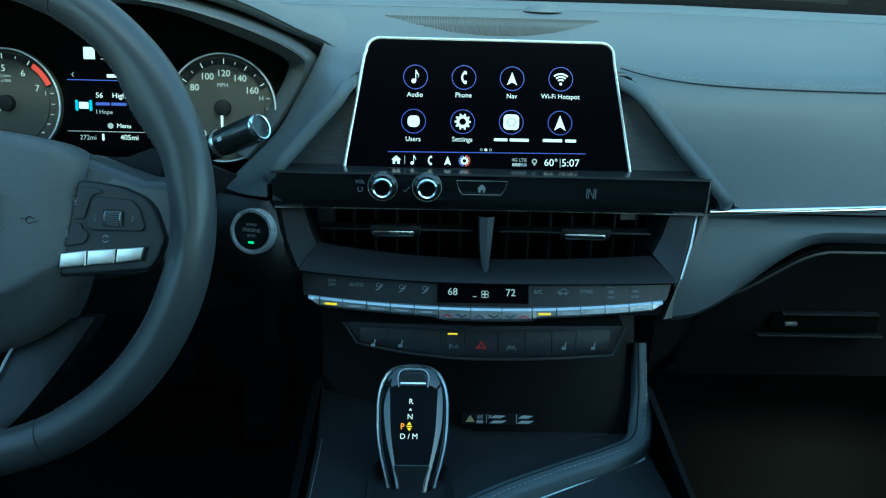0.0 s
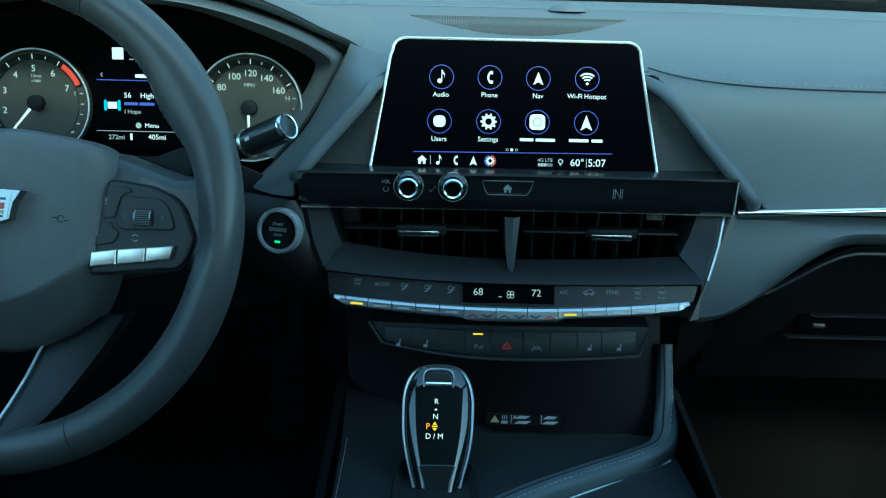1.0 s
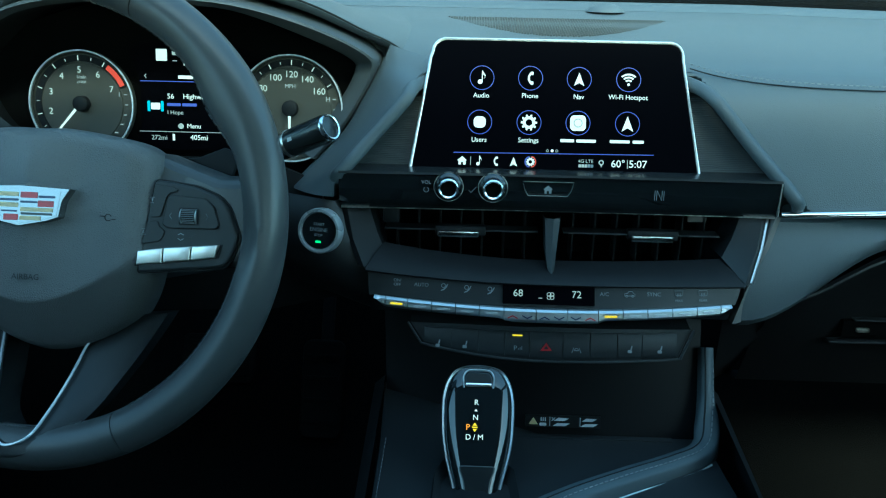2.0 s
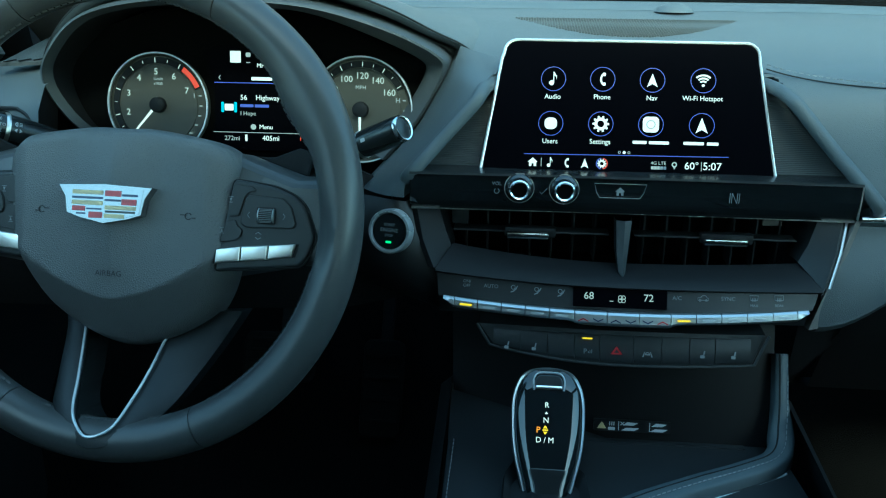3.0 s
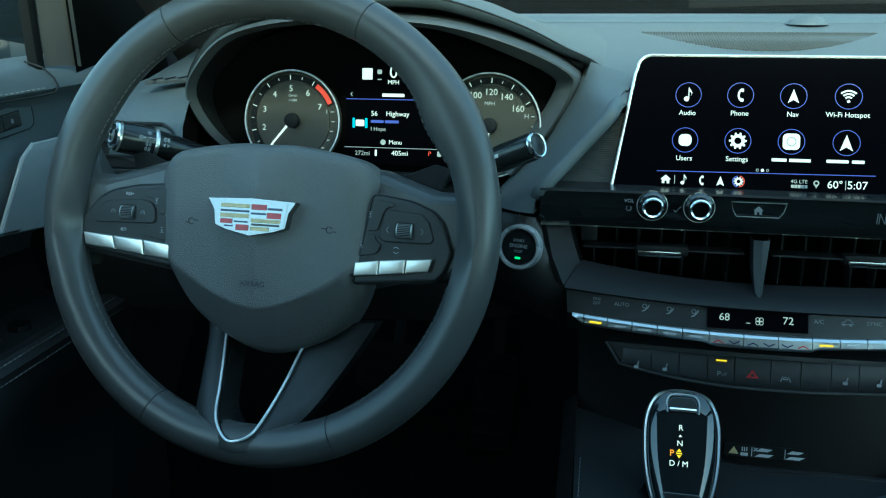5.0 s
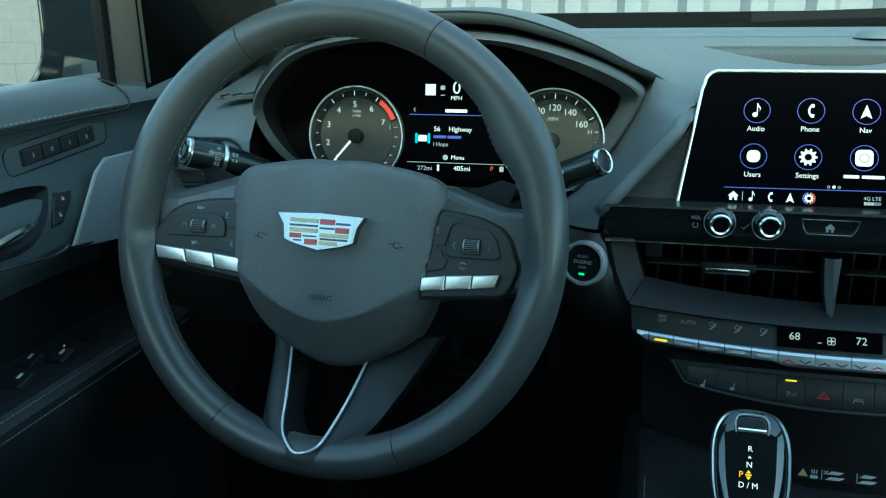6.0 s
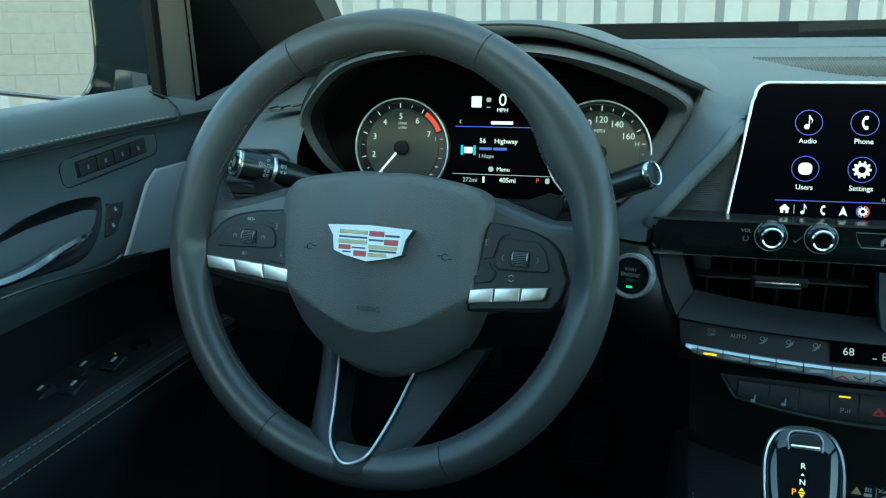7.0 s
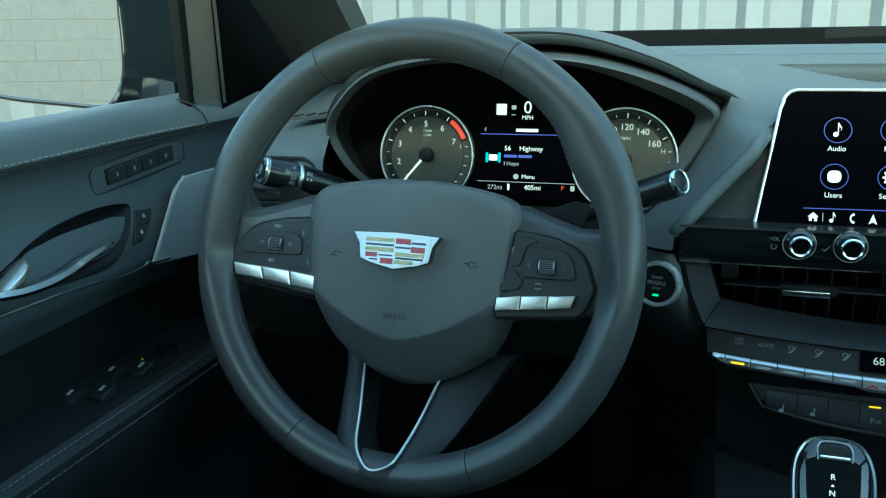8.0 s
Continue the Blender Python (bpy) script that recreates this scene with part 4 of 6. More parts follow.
text("Highway", 0.0066, 0.0044, 0.0045, 0.0016, WHITE_LIT, disp)
flat("name_bar", rrect(0.0125, 0.0026, 0.0006, -0.0155, -0.0028), 0.0016, BLUE_LIT, disp)
text("I Hope", 0.0054, -0.0220, -0.0100, 0.0016, GREY_LIT, disp, align="LEFT")
flat("name_bar", rrect(0.0135, 0.0026, 0.0006, -0.0012, -0.0028), 0.0016, BLUE_LIT, disp)
flat("chevron", [(-0.0420, 0.0225), (-0.0405, 0.0245), (-0.0400, 0.0242), (-0.0412, 0.0225), (-0.0400, 0.0208), (-0.0405, 0.0205)], 0.0016, GREY_LIT, disp)
flat("radio_badge", rrect(0.0085, 0.0060, 0.0008, -0.0325, -0.0045), 0.0016, WHITE_LIT, disp)
for s in (-1, 1):
    flat("radio_badge", rrect(0.0025, 0.0095, 0.0008, -0.0325 + s * 0.0062, -0.0045), 0.0016, CYAN_LIT, disp)
text("Menu", 0.0058, 0.0025, -0.0222, 0.0016, WHITE_LIT, disp)
flat("symbol", circle(0.0026, -0.0095, -0.0222, 14), 0.0016, GREY_LIT, disp)
flat("divider", rrect(0.096, 0.0005, 0.0002, 0, -0.0275), 0.0016, GREY_LIT, disp)
text("272mi", 0.0060, -0.0300, -0.0332, 0.0016, GREY_LIT, disp)
text("405mi", 0.0066, 0.0070, -0.0326, 0.0016, WHITE_LIT, disp)
text("P", 0.0060, 0.0360, -0.0320, 0.0016, RED_LIT, disp)
flat("symbol", rrect(0.004, 0.005, 0.001, 0.0455, -0.0318), 0.0016, GREY_LIT, disp)
flat("symbol", rrect(0.002, 0.006, 0.0005, -0.0165, -0.0325), 0.0016, WHITE_LIT, disp)

# ---- centre screen ----
SC = basis((0.058, 0.6885, 0.985), (1, 0, 0), (0, math.sin(radians(21.5)), math.cos(radians(21.5))))
ts = thing("touch_screen", "black centre touch screen in a bright frame, showing icons", "screen", at=SC)
outl = [(-0.1255, -0.004), (0.1245, -0.004), (0.1090, 0.0985)] + [(0.0975 + 0.0112 * math.cos(radians(a)), 0.1035 + 0.0112 * math.sin(radians(a))) for a in (0, 20, 40, 60, 80, 90)] + [(-0.0965 + 0.0112 * math.cos(radians(a)), 0.1035 + 0.0112 * math.sin(radians(a))) for a in (90, 100, 120, 140, 160, 180)] + [(-0.1095, 0.0985)]
part("housing", prism(outl, -0.018, 0.0026, 0.0012), PIANO, ts)
inner = [(x * 0.985, 0.05 + (y - 0.05) * 0.975) for x, y in outl]
glass = part("glass", prism(inner, 0.0, 0.0032, 0.0004), SCREEN, ts, "glossy black display glass")
fr = [Vector((x * 0.997, 0.05 + (y - 0.05) * 0.994, 0.0024)) for x, y in outl]
fr = fr[1:] + fr[:1]
part("frame", sweep(fr, disc_profile(0.0015, 8), up=(0, 0, 1)), SATIN, ts, "thin bright silver frame")
Z = 0.0033
icons = [(-0.0645, 0.0805, "Audio"), (-0.0225, 0.0810, "Phone"), (0.0195, 0.0810, "Nav"), (0.0620, 0.0815, "Wi-Fi Hotspot"), (-0.0655, 0.0418, "Users"), (-0.0230, 0.0423, "Settings"), (0.0192, 0.0428, ""), (0.0617, 0.0430, "")]
for k, (x, y, w) in enumerate(icons):
    part("icon_ring", ring(0.0104, 0.0005, Z, Z + 0.0002, x, y, 40), BLUE_LIT, glass)
    if w:
        text(w, 0.0060, x - 0.0002, y - 0.0155, Z, WHITE_LIT, glass, "caption", wide=0.95)
    else:
        for dx, bw in ((-0.0090, 0.0118), (0.0072, 0.0168)) if k == 6 else ((-0.0064, 0.0170), (0.0094, 0.0096)):
            flat("caption_bar", rrect(bw, 0.0026, 0.0006, x + dx, y - 0.0155), Z, WHITE_LIT, glass, 0.0002)


def note(x, y, s, host):
    bm = prism(circle(0.0021 * s, x - 0.0015 * s, y - 0.0035 * s, 14), Z, Z + 0.0003)
    prism([(x - 0.0001 * s, y - 0.0035 * s), (x + 0.0006 * s, y - 0.0035 * s), (x + 0.0006 * s, y + 0.0062 * s), (x - 0.0001 * s, y + 0.0062 * s)], Z, Z + 0.0004, bm=bm)
    prism([(x + 0.0005 * s, y + 0.0062 * s), (x + 0.0030 * s, y + 0.0020 * s), (x + 0.0022 * s, y - 0.0010 * s), (x + 0.0024 * s, y + 0.0018 * s), (x + 0.0005 * s, y + 0.0034 * s)], Z, Z + 0.0003, bm=bm)
    return part("icon", bm, WHITE_LIT, host)


def phone(x, y, s, host):
    bm = ring(0.0060 * s, 0.0016 * s, Z, Z + 0.0003, x + 0.0045 * s, y, 14, 130, 230)
    for q in (-1, 1):
        prism(rrect(0.0026 * s, 0.0028 * s, 0.0006 * s, x + 0.0012 * s, y + q * 0.0042 * s, 2), Z, Z + 0.0004, bm=bm)
    return part("icon", bm, WHITE_LIT, host)


def arrow(x, y, s, host):
    return part("icon", prism([(x, y + 0.0058 * s), (x + 0.0044 * s, y - 0.0058 * s), (x, y - 0.0032 * s), (x - 0.0044 * s, y - 0.0058 * s)], Z, Z + 0.0003), WHITE_LIT, host)


def gear(x, y, s, host, m_):
    bm = ring(0.0042 * s, 0.0026 * s, Z, Z + 0.0003, x, y, 28)
    for q in range(10):
        a = 2 * math.pi * q / 10
        prism(rrect(0.0016 * s, 0.0018 * s, 0.0003 * s, x + 0.0062 * s * math.cos(a), y + 0.0062 * s * math.sin(a), 2), Z, Z + 0.0003, bm=bm)
    return part("icon", bm, m_, host)


def house(x, y, s, host, z=Z, m_=None):
    pts = [(0, 0.0045), (0.005, 0.0), (0.0036, 0.0), (0.0036, -0.0042), (0.0011, -0.0042), (0.0011, -0.0015), (-0.0011, -0.0015), (-0.0011, -0.0042), (-0.0036, -0.0042), (-0.0036, 0.0), (-0.005, 0.0)]
    return part("icon", prism([(x + a * s, y + b * s) for a, b in pts], z, z + 0.0003), m_ or WHITE_LIT, host)


note(icons[0][0], icons[0][1], 1.0, glass)
phone(icons[1][0], icons[1][1], 1.0, glass)
arrow(icons[2][0], icons[2][1], 1.0, glass)
bm = prism(circle(0.0012, icons[3][0], icons[3][1] - 0.0042, 12), Z, Z + 0.0003)
for r in (0.0036, 0.0062, 0.0088):
    ring(r, 0.0014, Z, Z + 0.0003, icons[3][0], icons[3][1] - 0.0042, 12, 48, 132, bm=bm)
part("icon", bm, WHITE_LIT, glass)
flat("icon", rrect(0.0105, 0.0100, 0.0038, icons[4][0], icons[4][1]), Z, WHITE_LIT, glass)
gear(icons[5][0], icons[5][1], 1.0, glass, WHITE_LIT)
flat("icon", rrect(0.0135, 0.0135, 0.0035, icons[6][0], icons[6][1]), Z, WHITE_LIT, glass)
part("icon", ring(0.0035, 0.0009, Z + 0.0003, Z + 0.0005, icons[6][0], icons[6][1], 20), GREY_LIT, glass)
arrow(icons[7][0], icons[7][1], 1.15, glass)
flat("divider", [(-0.0875, 0.0146), (0.0845, 0.0162), (0.0845, 0.0168), (-0.0875, 0.0152)], Z, BLUE_LIT, glass, 0.0002)
part("page_dot", prism(circle(0.0013, -0.0025, 0.0182, 12), Z, Z + 0.0003), WHITE_LIT, glass)
for q in (-1, 1):
    part("page_dot", ring(0.0010, 0.0004, Z, Z + 0.0002, -0.0025 + q * 0.0040, 0.0182, 12), GREY_LIT, glass)
house(-0.0798, 0.0080, 0.85, glass)
flat("divider", rrect(0.0005, 0.0075, 0.0002, -0.0725, 0.0080), Z, GREY_LIT, glass)
note(-0.0650, 0.0080, 0.72, glass)
phone(-0.0508, 0.0080, 0.72, glass)
arrow(-0.0355, 0.0080, 0.72, glass)
gear(-0.0210, 0.0082, 0.55, glass, WHITE_LIT)
part("icon", ring(0.0046, 0.0008, Z, Z + 0.0002, -0.0210, 0.0082, 14, 100, 260), BLUE_LIT, glass)
part("icon", ring(0.0046, 0.0008, Z, Z + 0.0002, -0.0210, 0.0082, 14, -80, 80), RED_LIT, glass)
text("4G LTE", 0.0042, 0.0265, 0.0098, Z, GREY_LIT, glass, "caption")
for q in range(5):
    flat("signal_bar", rrect(0.0022, 0.0026, 0.0002, 0.0215 + q * 0.0026, 0.0058), Z, GREY_LIT if q < 3 else INKDIM, glass)
part("icon", ring(0.0018, 0.0010, Z, Z + 0.0002, 0.0398, 0.0090, 14), GREY_LIT, glass)
flat("icon", [(0.0383, 0.0078), (0.0413, 0.0078), (0.0398, 0.0048)], Z, GREY_LIT, glass)
text("60°", 0.0088, 0.0542, 0.0080, Z, WHITE_LIT, glass, "caption")
flat("divider", rrect(0.0005, 0.0080, 0.0002, 0.0622, 0.0080), Z, GREY_LIT, glass)
text("5:07", 0.0092, 0.0712, 0.0080, Z, WHITE_LIT, glass, "caption")

# ---- control bar under the screen ----
bar = thing("control_bar", "glossy black control bar with two chrome-ringed knobs", "control panel")
rows = []
for x in np.linspace(-0.1255, 0.2455, 40):
    q = (x - 0.06) / 0.1855
    y = 0.6680 - 0.003 * q * q
    zt, zb = 0.9865, 0.9565
    rows.append([(x, 0.695, zt + 0.0005), (x, y + 0.004, zt), (x, y + 0.0012, zt - 0.0005), (x, y, zt - 0.002), (x, y + 0.001, (zt + zb) / 2), (x, y + 0.003, zb + 0.002), (x, y + 0.0045, zb), (x, y + 0.007, zb - 0.0008), (x, 0.70, zb - 0.004)])
part("panel", loft(rows, close_u=True, caps=True), PIANO, bar, sharp=30)
part("top_edge", loft([[(x, 0.6665 - 0.003 * ((x - 0.06) / 0.1855) ** 2, 0.9858), (x, 0.6675 - 0.003 * ((x - 0.06) / 0.1855) ** 2, 0.9876), (x, 0.692, 0.9880)] for x in np.linspace(-0.1255, 0.2455, 20)]), GLOSS, bar)
path = [Vector((x, 0.6732 - 0.003 * ((x - 0.06) / 0.1855) ** 2, 0.9550)) for x in np.linspace(-0.1245, 0.2445, 30)]
part("edge_line", sweep(path, [(-0.0018, -0.0007), (0.0018, -0.0007), (0.0018, 0.0007), (-0.0018, 0.0007)]), SATIN, bar)
part("end_line", box(0.2455, 0.6665, 0.9715, 0.001, 0.003, 0.028), SATIN, bar)
for kx in (-0.0325, 0.0050):
    yk = 0.6685
    KM = basis((kx, yk + 0.0005, 0.9755), (1, 0, 0), (0, 0.06, 1))
    kn = part("knob", lathe([(0.0124, -0.002), (0.0126, 0.002), (0.0112, 0.0045), (0.0098, 0.0055), (0.0090, 0.011), (0.0084, 0.0124), (0.0062, 0.0126), (0.0060, 0.0100), (0.001, 0.0098)], 40), PIANO, bar, "black knob with chrome ring", local=KM)
    part("knob_ring", lathe([(0.0088, 0.0112), (0.0086, 0.0128), (0.0076, 0.0138), (0.0064, 0.0130), (0.0062, 0.0105)], 40), BRIGHT, kn)
    part("knob_face", prism(circle(0.0062, 0, 0, 32), 0.0100, 0.0108), VOID, kn)
    part("knob_skirt", ring(0.0122, 0.0009, 0.001, 0.0028, 0, 0, 40), SATIN, kn)
BB = basis((0.0515, 0.6675, 0.9750), (1, 0, 0), (0, 0.03, 1))
btn = [(-0.0215, 0.0065), (0.0215, 0.0065), (0.0195, -0.0010), (0.0165, -0.0055), (-0.0165, -0.0055), (-0.0195, -0.0010)]
bo = [BB @ Vector((x, y, 0.0)) for x, y in btn]
part("button_outline", sweep(bo, disc_profile(0.0003, 6), up=(0, -1, 0.01), closed=True), SATIN, bar)
hs = house(0, 0, 0.8, bar, 0.0, INKDIM)
hs.matrix_basis = BB
text("VOL", 0.0042, 0, 0, 0, INKDIM, bar, "marking", local=basis((-0.0515, 0.6663, 0.9790), (1, 0, 0), (0, 0.03, 1)))
part("marking", ring(0.0021, 0.0005, 0, 0.0002, 0, 0, 16, 120, 420), INKDIM, bar, local=basis((-0.0515, 0.6670, 0.9725), (1, 0, 0), (0, 0.03, 1)))
part("marking", prism([(-0.003, 0.0), (-0.001, -0.002), (0.0035, 0.0030), (0.0032, 0.0034), (-0.001, -0.0012), (-0.0026, 0.0004)], 0, 0.0002), INKDIM, bar, local=basis((-0.0125, 0.6674, 0.9725), (1, 0, 0), (0, 0.03, 1)))
NF = basis((0.1450, 0.6668, 0.9725), (1, 0, 0), (0, 0.03, 1))
bm = prism(rrect(0.0005, 0.0085, 0.0001, -0.0038, 0, 1), 0, 0.0002)
for q in (-0.0022, 0.0022, 0.0038):
    prism(rrect(0.0005, 0.0085, 0.0001, q, 0, 1), 0, 0.0002, bm=bm)
prism([(-0.0024, 0.0042), (-0.0019, 0.0042), (0.0024, -0.0042), (0.0019, -0.0042)], 0, 0.0002, bm=bm)
part("marking", bm, INKDIM, bar, local=NF)

# ---- vents and climate stack ----
st = thing("centre_stack", "black centre stack with air vents and climate panel", "centre stack", kind="structure")
# sloping surround of the vents
def frontal(x, y0, y1):
    q = (x - 0.058) / 0.17
    return y0 + (y1 - y0) * q * q


xs_ = np.linspace(0, 1, 40)
rows = []
for t in xs_:
    xt = -0.097 + 0.313 * t
    xm = -0.088 + 0.293 * t
    xb = -0.1005 + 0.318 * t
    q = (2 * t - 1) ** 2
    zm = 0.9105 + q * (0.013 if t < 0.5 else 0.006)
    e = 0.006 * q if t < 0.5 else 0.0
    rows.append([(xm, 0.676, zm - 0.012), (xm, 0.671, zm), (xm * 0.5 + xb * 0.5, 0.650 + 0.004 * q, zm * 0.55 + (0.9042 + e) * 0.45), (xb, 0.634 + 0.008 * q, 0.9045 + e), (xb, 0.632 + 0.008 * q, 0.9025 + e), (xb, 0.634 + 0.008 * q, 0.9005 + e), (xb, 0.645, 0.9 + e)])
# dark plastic whose colour also carries shade from the bar's overhang
part("vent_ledge", loft(rows), DARK, st)
for s in (-1, 1):
    c = 0.058
    pts = [[(c + s * 0.183, 0.676, 0.954), (c + s * 0.178, 0.672, 0.954), (c + s * 0.159, 0.672, 0.957), (c + s * 0.158, 0.70, 0.957)],
           [(c + s * 0.176, 0.661, 0.93), (c + s * 0.171, 0.657, 0.93), (c + s * 0.152, 0.667, 0.935), (c + s * 0.151, 0.70, 0.935)],
           [(c + s * 0.1655, 0.645, 0.9045 - min(0, s) * 0.006), (c + s * 0.160, 0.641, 0.9045 - min(0, s) * 0.006), (c + s * 0.146, 0.668, 0.9185), (c + s * 0.146, 0.70, 0.917)]]
    # left cheek takes a darker plastic: its shade is put into the colour
    part("vent_cheek", loft(pts), DARK if s < 0 else PLASTIC, st)
    if s > 0:
        part("cheek_edge", sweep([Vector(p[0]) + Vector((0, -0.0015, 0)) for p in pts], disc_profile(0.0012, 6)), SATIN, st)
# the vents' inner shade is put into this near-black lining
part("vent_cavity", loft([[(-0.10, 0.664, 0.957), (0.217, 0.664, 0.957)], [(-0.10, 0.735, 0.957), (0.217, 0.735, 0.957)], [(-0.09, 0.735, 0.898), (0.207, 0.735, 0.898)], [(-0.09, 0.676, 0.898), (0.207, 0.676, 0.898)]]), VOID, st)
for x0, x1 in ((-0.088, 0.046), (0.068, 0.203)):
    for k in range(7):
        x = x0 + 0.010 + (x1 - x0 - 0.02) * k / 6
        part("vent_blade", box(x, 0.702, 0.930, 0.0016, 0.022, 0.052, 0.0004), DARK, st)
    cx = (x0 + x1) / 2
    part("vent_slat", box(cx, 0.683, 0.9345, x1 - x0, 0.016, 0.0016, 0.0006), PLASTIC, st)
    tx = -0.0235 if cx < 0.05 else 0.143
    part("slat_block", box(tx + 0.002, 0.678, 0.9345, 0.044, 0.010, 0.009, 0.002), DARK, st)
    part("vent_tab", box(tx, 0.6700, 0.9335, 0.036, 0.008, 0.0056, 0.0018), BRIGHT, st, "chrome vent slider")
# divider between the vents
part("vent_divider", loft([[(0.0495, 0.68, 0.950), (0.0505, 0.668, 0.950), (0.0575, 0.6655, 0.950), (0.0635, 0.668, 0.950), (0.0645, 0.68, 0.950)], [(0.0505, 0.67, 0.925), (0.0515, 0.660, 0.925), (0.0570, 0.6570, 0.925), (0.0610, 0.660, 0.925), (0.062, 0.67, 0.925)], [(0.053, 0.66, 0.910), (0.0535, 0.651, 0.909), (0.0567, 0.6460, 0.906), (0.0590, 0.651, 0.909), (0.0595, 0.66, 0.910)]]), PLASTIC, st, "grey blade between the vents")
part("lining_patch", box(0.187, 0.695, 0.948, 0.016, 0.004, 0.012, 0.001), PILLAR, st)
part("lining_patch", box(-0.083, 0.69, 0.947, 0.014, 0.012, 0.020, 0.002), PLASTIC, st)
# climate panel
rows = []
for t in xs_:
    q = (2 * t - 1) ** 2
    x1, x0 = -0.0995 + 0.3155 * t, -0.0975 + 0.3085 * t
    e = 0.006 * q if t < 0.5 else 0.0
    rows.append([(x1, 0.655, 0.9025 + e), (x1, 0.6365 + 0.008 * q, 0.9020 + e), (x1 * 0.5 + x0 * 0.5, 0.631 + 0.010 * q, 0.8925 + e / 2), (x0, 0.6265 + 0.012 * q, 0.8840 + 0.003 * q), (x0, 0.645, 0.8820), (x0, 0.65, 0.868), (x0, 0.66, 0.866)])
part("climate_panel", loft(rows), PLASTIC, st)


def stack_at(x, v):
    """A pose on the climate panel: v = 1 at its top, 0 at its foot."""
    t = (x + 0.0985) / 0.312
    q = (2 * t - 1) ** 2
    a = Vector((x, 0.6265 + 0.012 * q, 0.8840 + 0.003 * q))
    b = Vector((x, 0.6365 + 0.008 * q, 0.9020 + (0.006 * q if t < 0.5 else 0.0)))
    p = a.lerp(b, v)
    return basis((p.x, p.y - 0.0006, p.z), (1, 0.024 * (2 * t - 1) * 3.2, 0), b - a)


part("climate_display", prism(rrect(0.0765, 0.0165, 0.0008), -0.006, 0.0012), SCREEN, st, "black climate display", local=stack_at(0.0535, 0.55))
for w, x in (("68", 0.028), ("72", 0.0765)):
    text(w, 0.0085, 0, 0, 0.0024, GREY_LIT, st, "temperature", local=stack_at(x, 0.56))
for q in range(4):
    part("fan_symbol", ring(0.0016, 0.0005, 0.0013, 0.0015, 0.0018 * math.cos(q * math.pi / 2 + 0.785), 0.0018 * math.sin(q * math.pi / 2 + 0.785), 12), GREY_LIT, st, local=stack_at(0.0550, 0.50))
part("fan_symbol", box(-0.0085, -0.002, 0.0014, 0.003, 0.0006, 0.0002), GREY_LIT, st, local=stack_at(0.0550, 0.50))
for w, x, sz in (("ON/\nOFF", -0.0735, 0.0036), ("AUTO", -0.0530, 0.0044), ("A/C", 0.1000, 0.0046), ("SYNC", 0.1415, 0.0046)):
    text(w, sz, 0, 0, 0.0004, INKDIM, st, "marking", local=stack_at(x, 0.62))
for x in (0.1210, 0.1625, 0.1830):
    if x < 0.13:
        bm = sweep([Vector((a, b, 0.0004)) for a, b in ((-0.0045, -0.0012), (-0.0042, 0.0006), (-0.0018, 0.0010), (-0.0004, 0.0026), (0.0022, 0.0026), (0.0034, 0.0008), (0.0045, 0.0004), (0.0045, -0.0012))], disc_profile(0.0003, 5), closed=True)
        for q in (-0.0024, 0.0026):
            ring(0.0009, 0.0004, 0.0002, 0.0006, q, -0.0014, 10, bm=bm)
    else:
        w1 = 0.0026 if x < 0.17 else 0.0034
        bm = sweep([Vector((a, b, 0.0004)) for a, b in ((-w1, -0.0010), (-0.0036, 0.0030), (0.0036, 0.0030), (w1, -0.0010))], disc_profile(0.0003, 5), closed=True)
        for q in (-0.0014, 0.0, 0.0014):
            prism(rrect(0.0005, 0.0030, 0.0002, q, -0.0006, 1), 0.0002, 0.0005, bm=bm)
    part("marking", bm, INKDIM, st, local=stack_at(x, 0.62))
for x in (-0.0335, -0.0140, 0.0055):
    bm = ring(0.0017, 0.0005, 0.0002, 0.0005, -0.001, 0.0016, 12)
    prism([(-0.003, -0.003), (-0.0004, -0.0022), (0.002, 0.0004), (0.003, 0.003), (0.0022, 0.003), (0.001, 0.0008), (-0.001, -0.0012), (-0.003, -0.0022)], 0.0002, 0.0005, bm=bm)
    part("marking", bm, INKDIM, st, local=stack_at(x, 0.60))
for w, x in (("MAX", 0.1625), ("REAR", 0.1830)):
    text(w, 0.0030, 0, -0.0050, 0.0004, INKDIM, st, "marking", local=stack_at(x, 0.60))
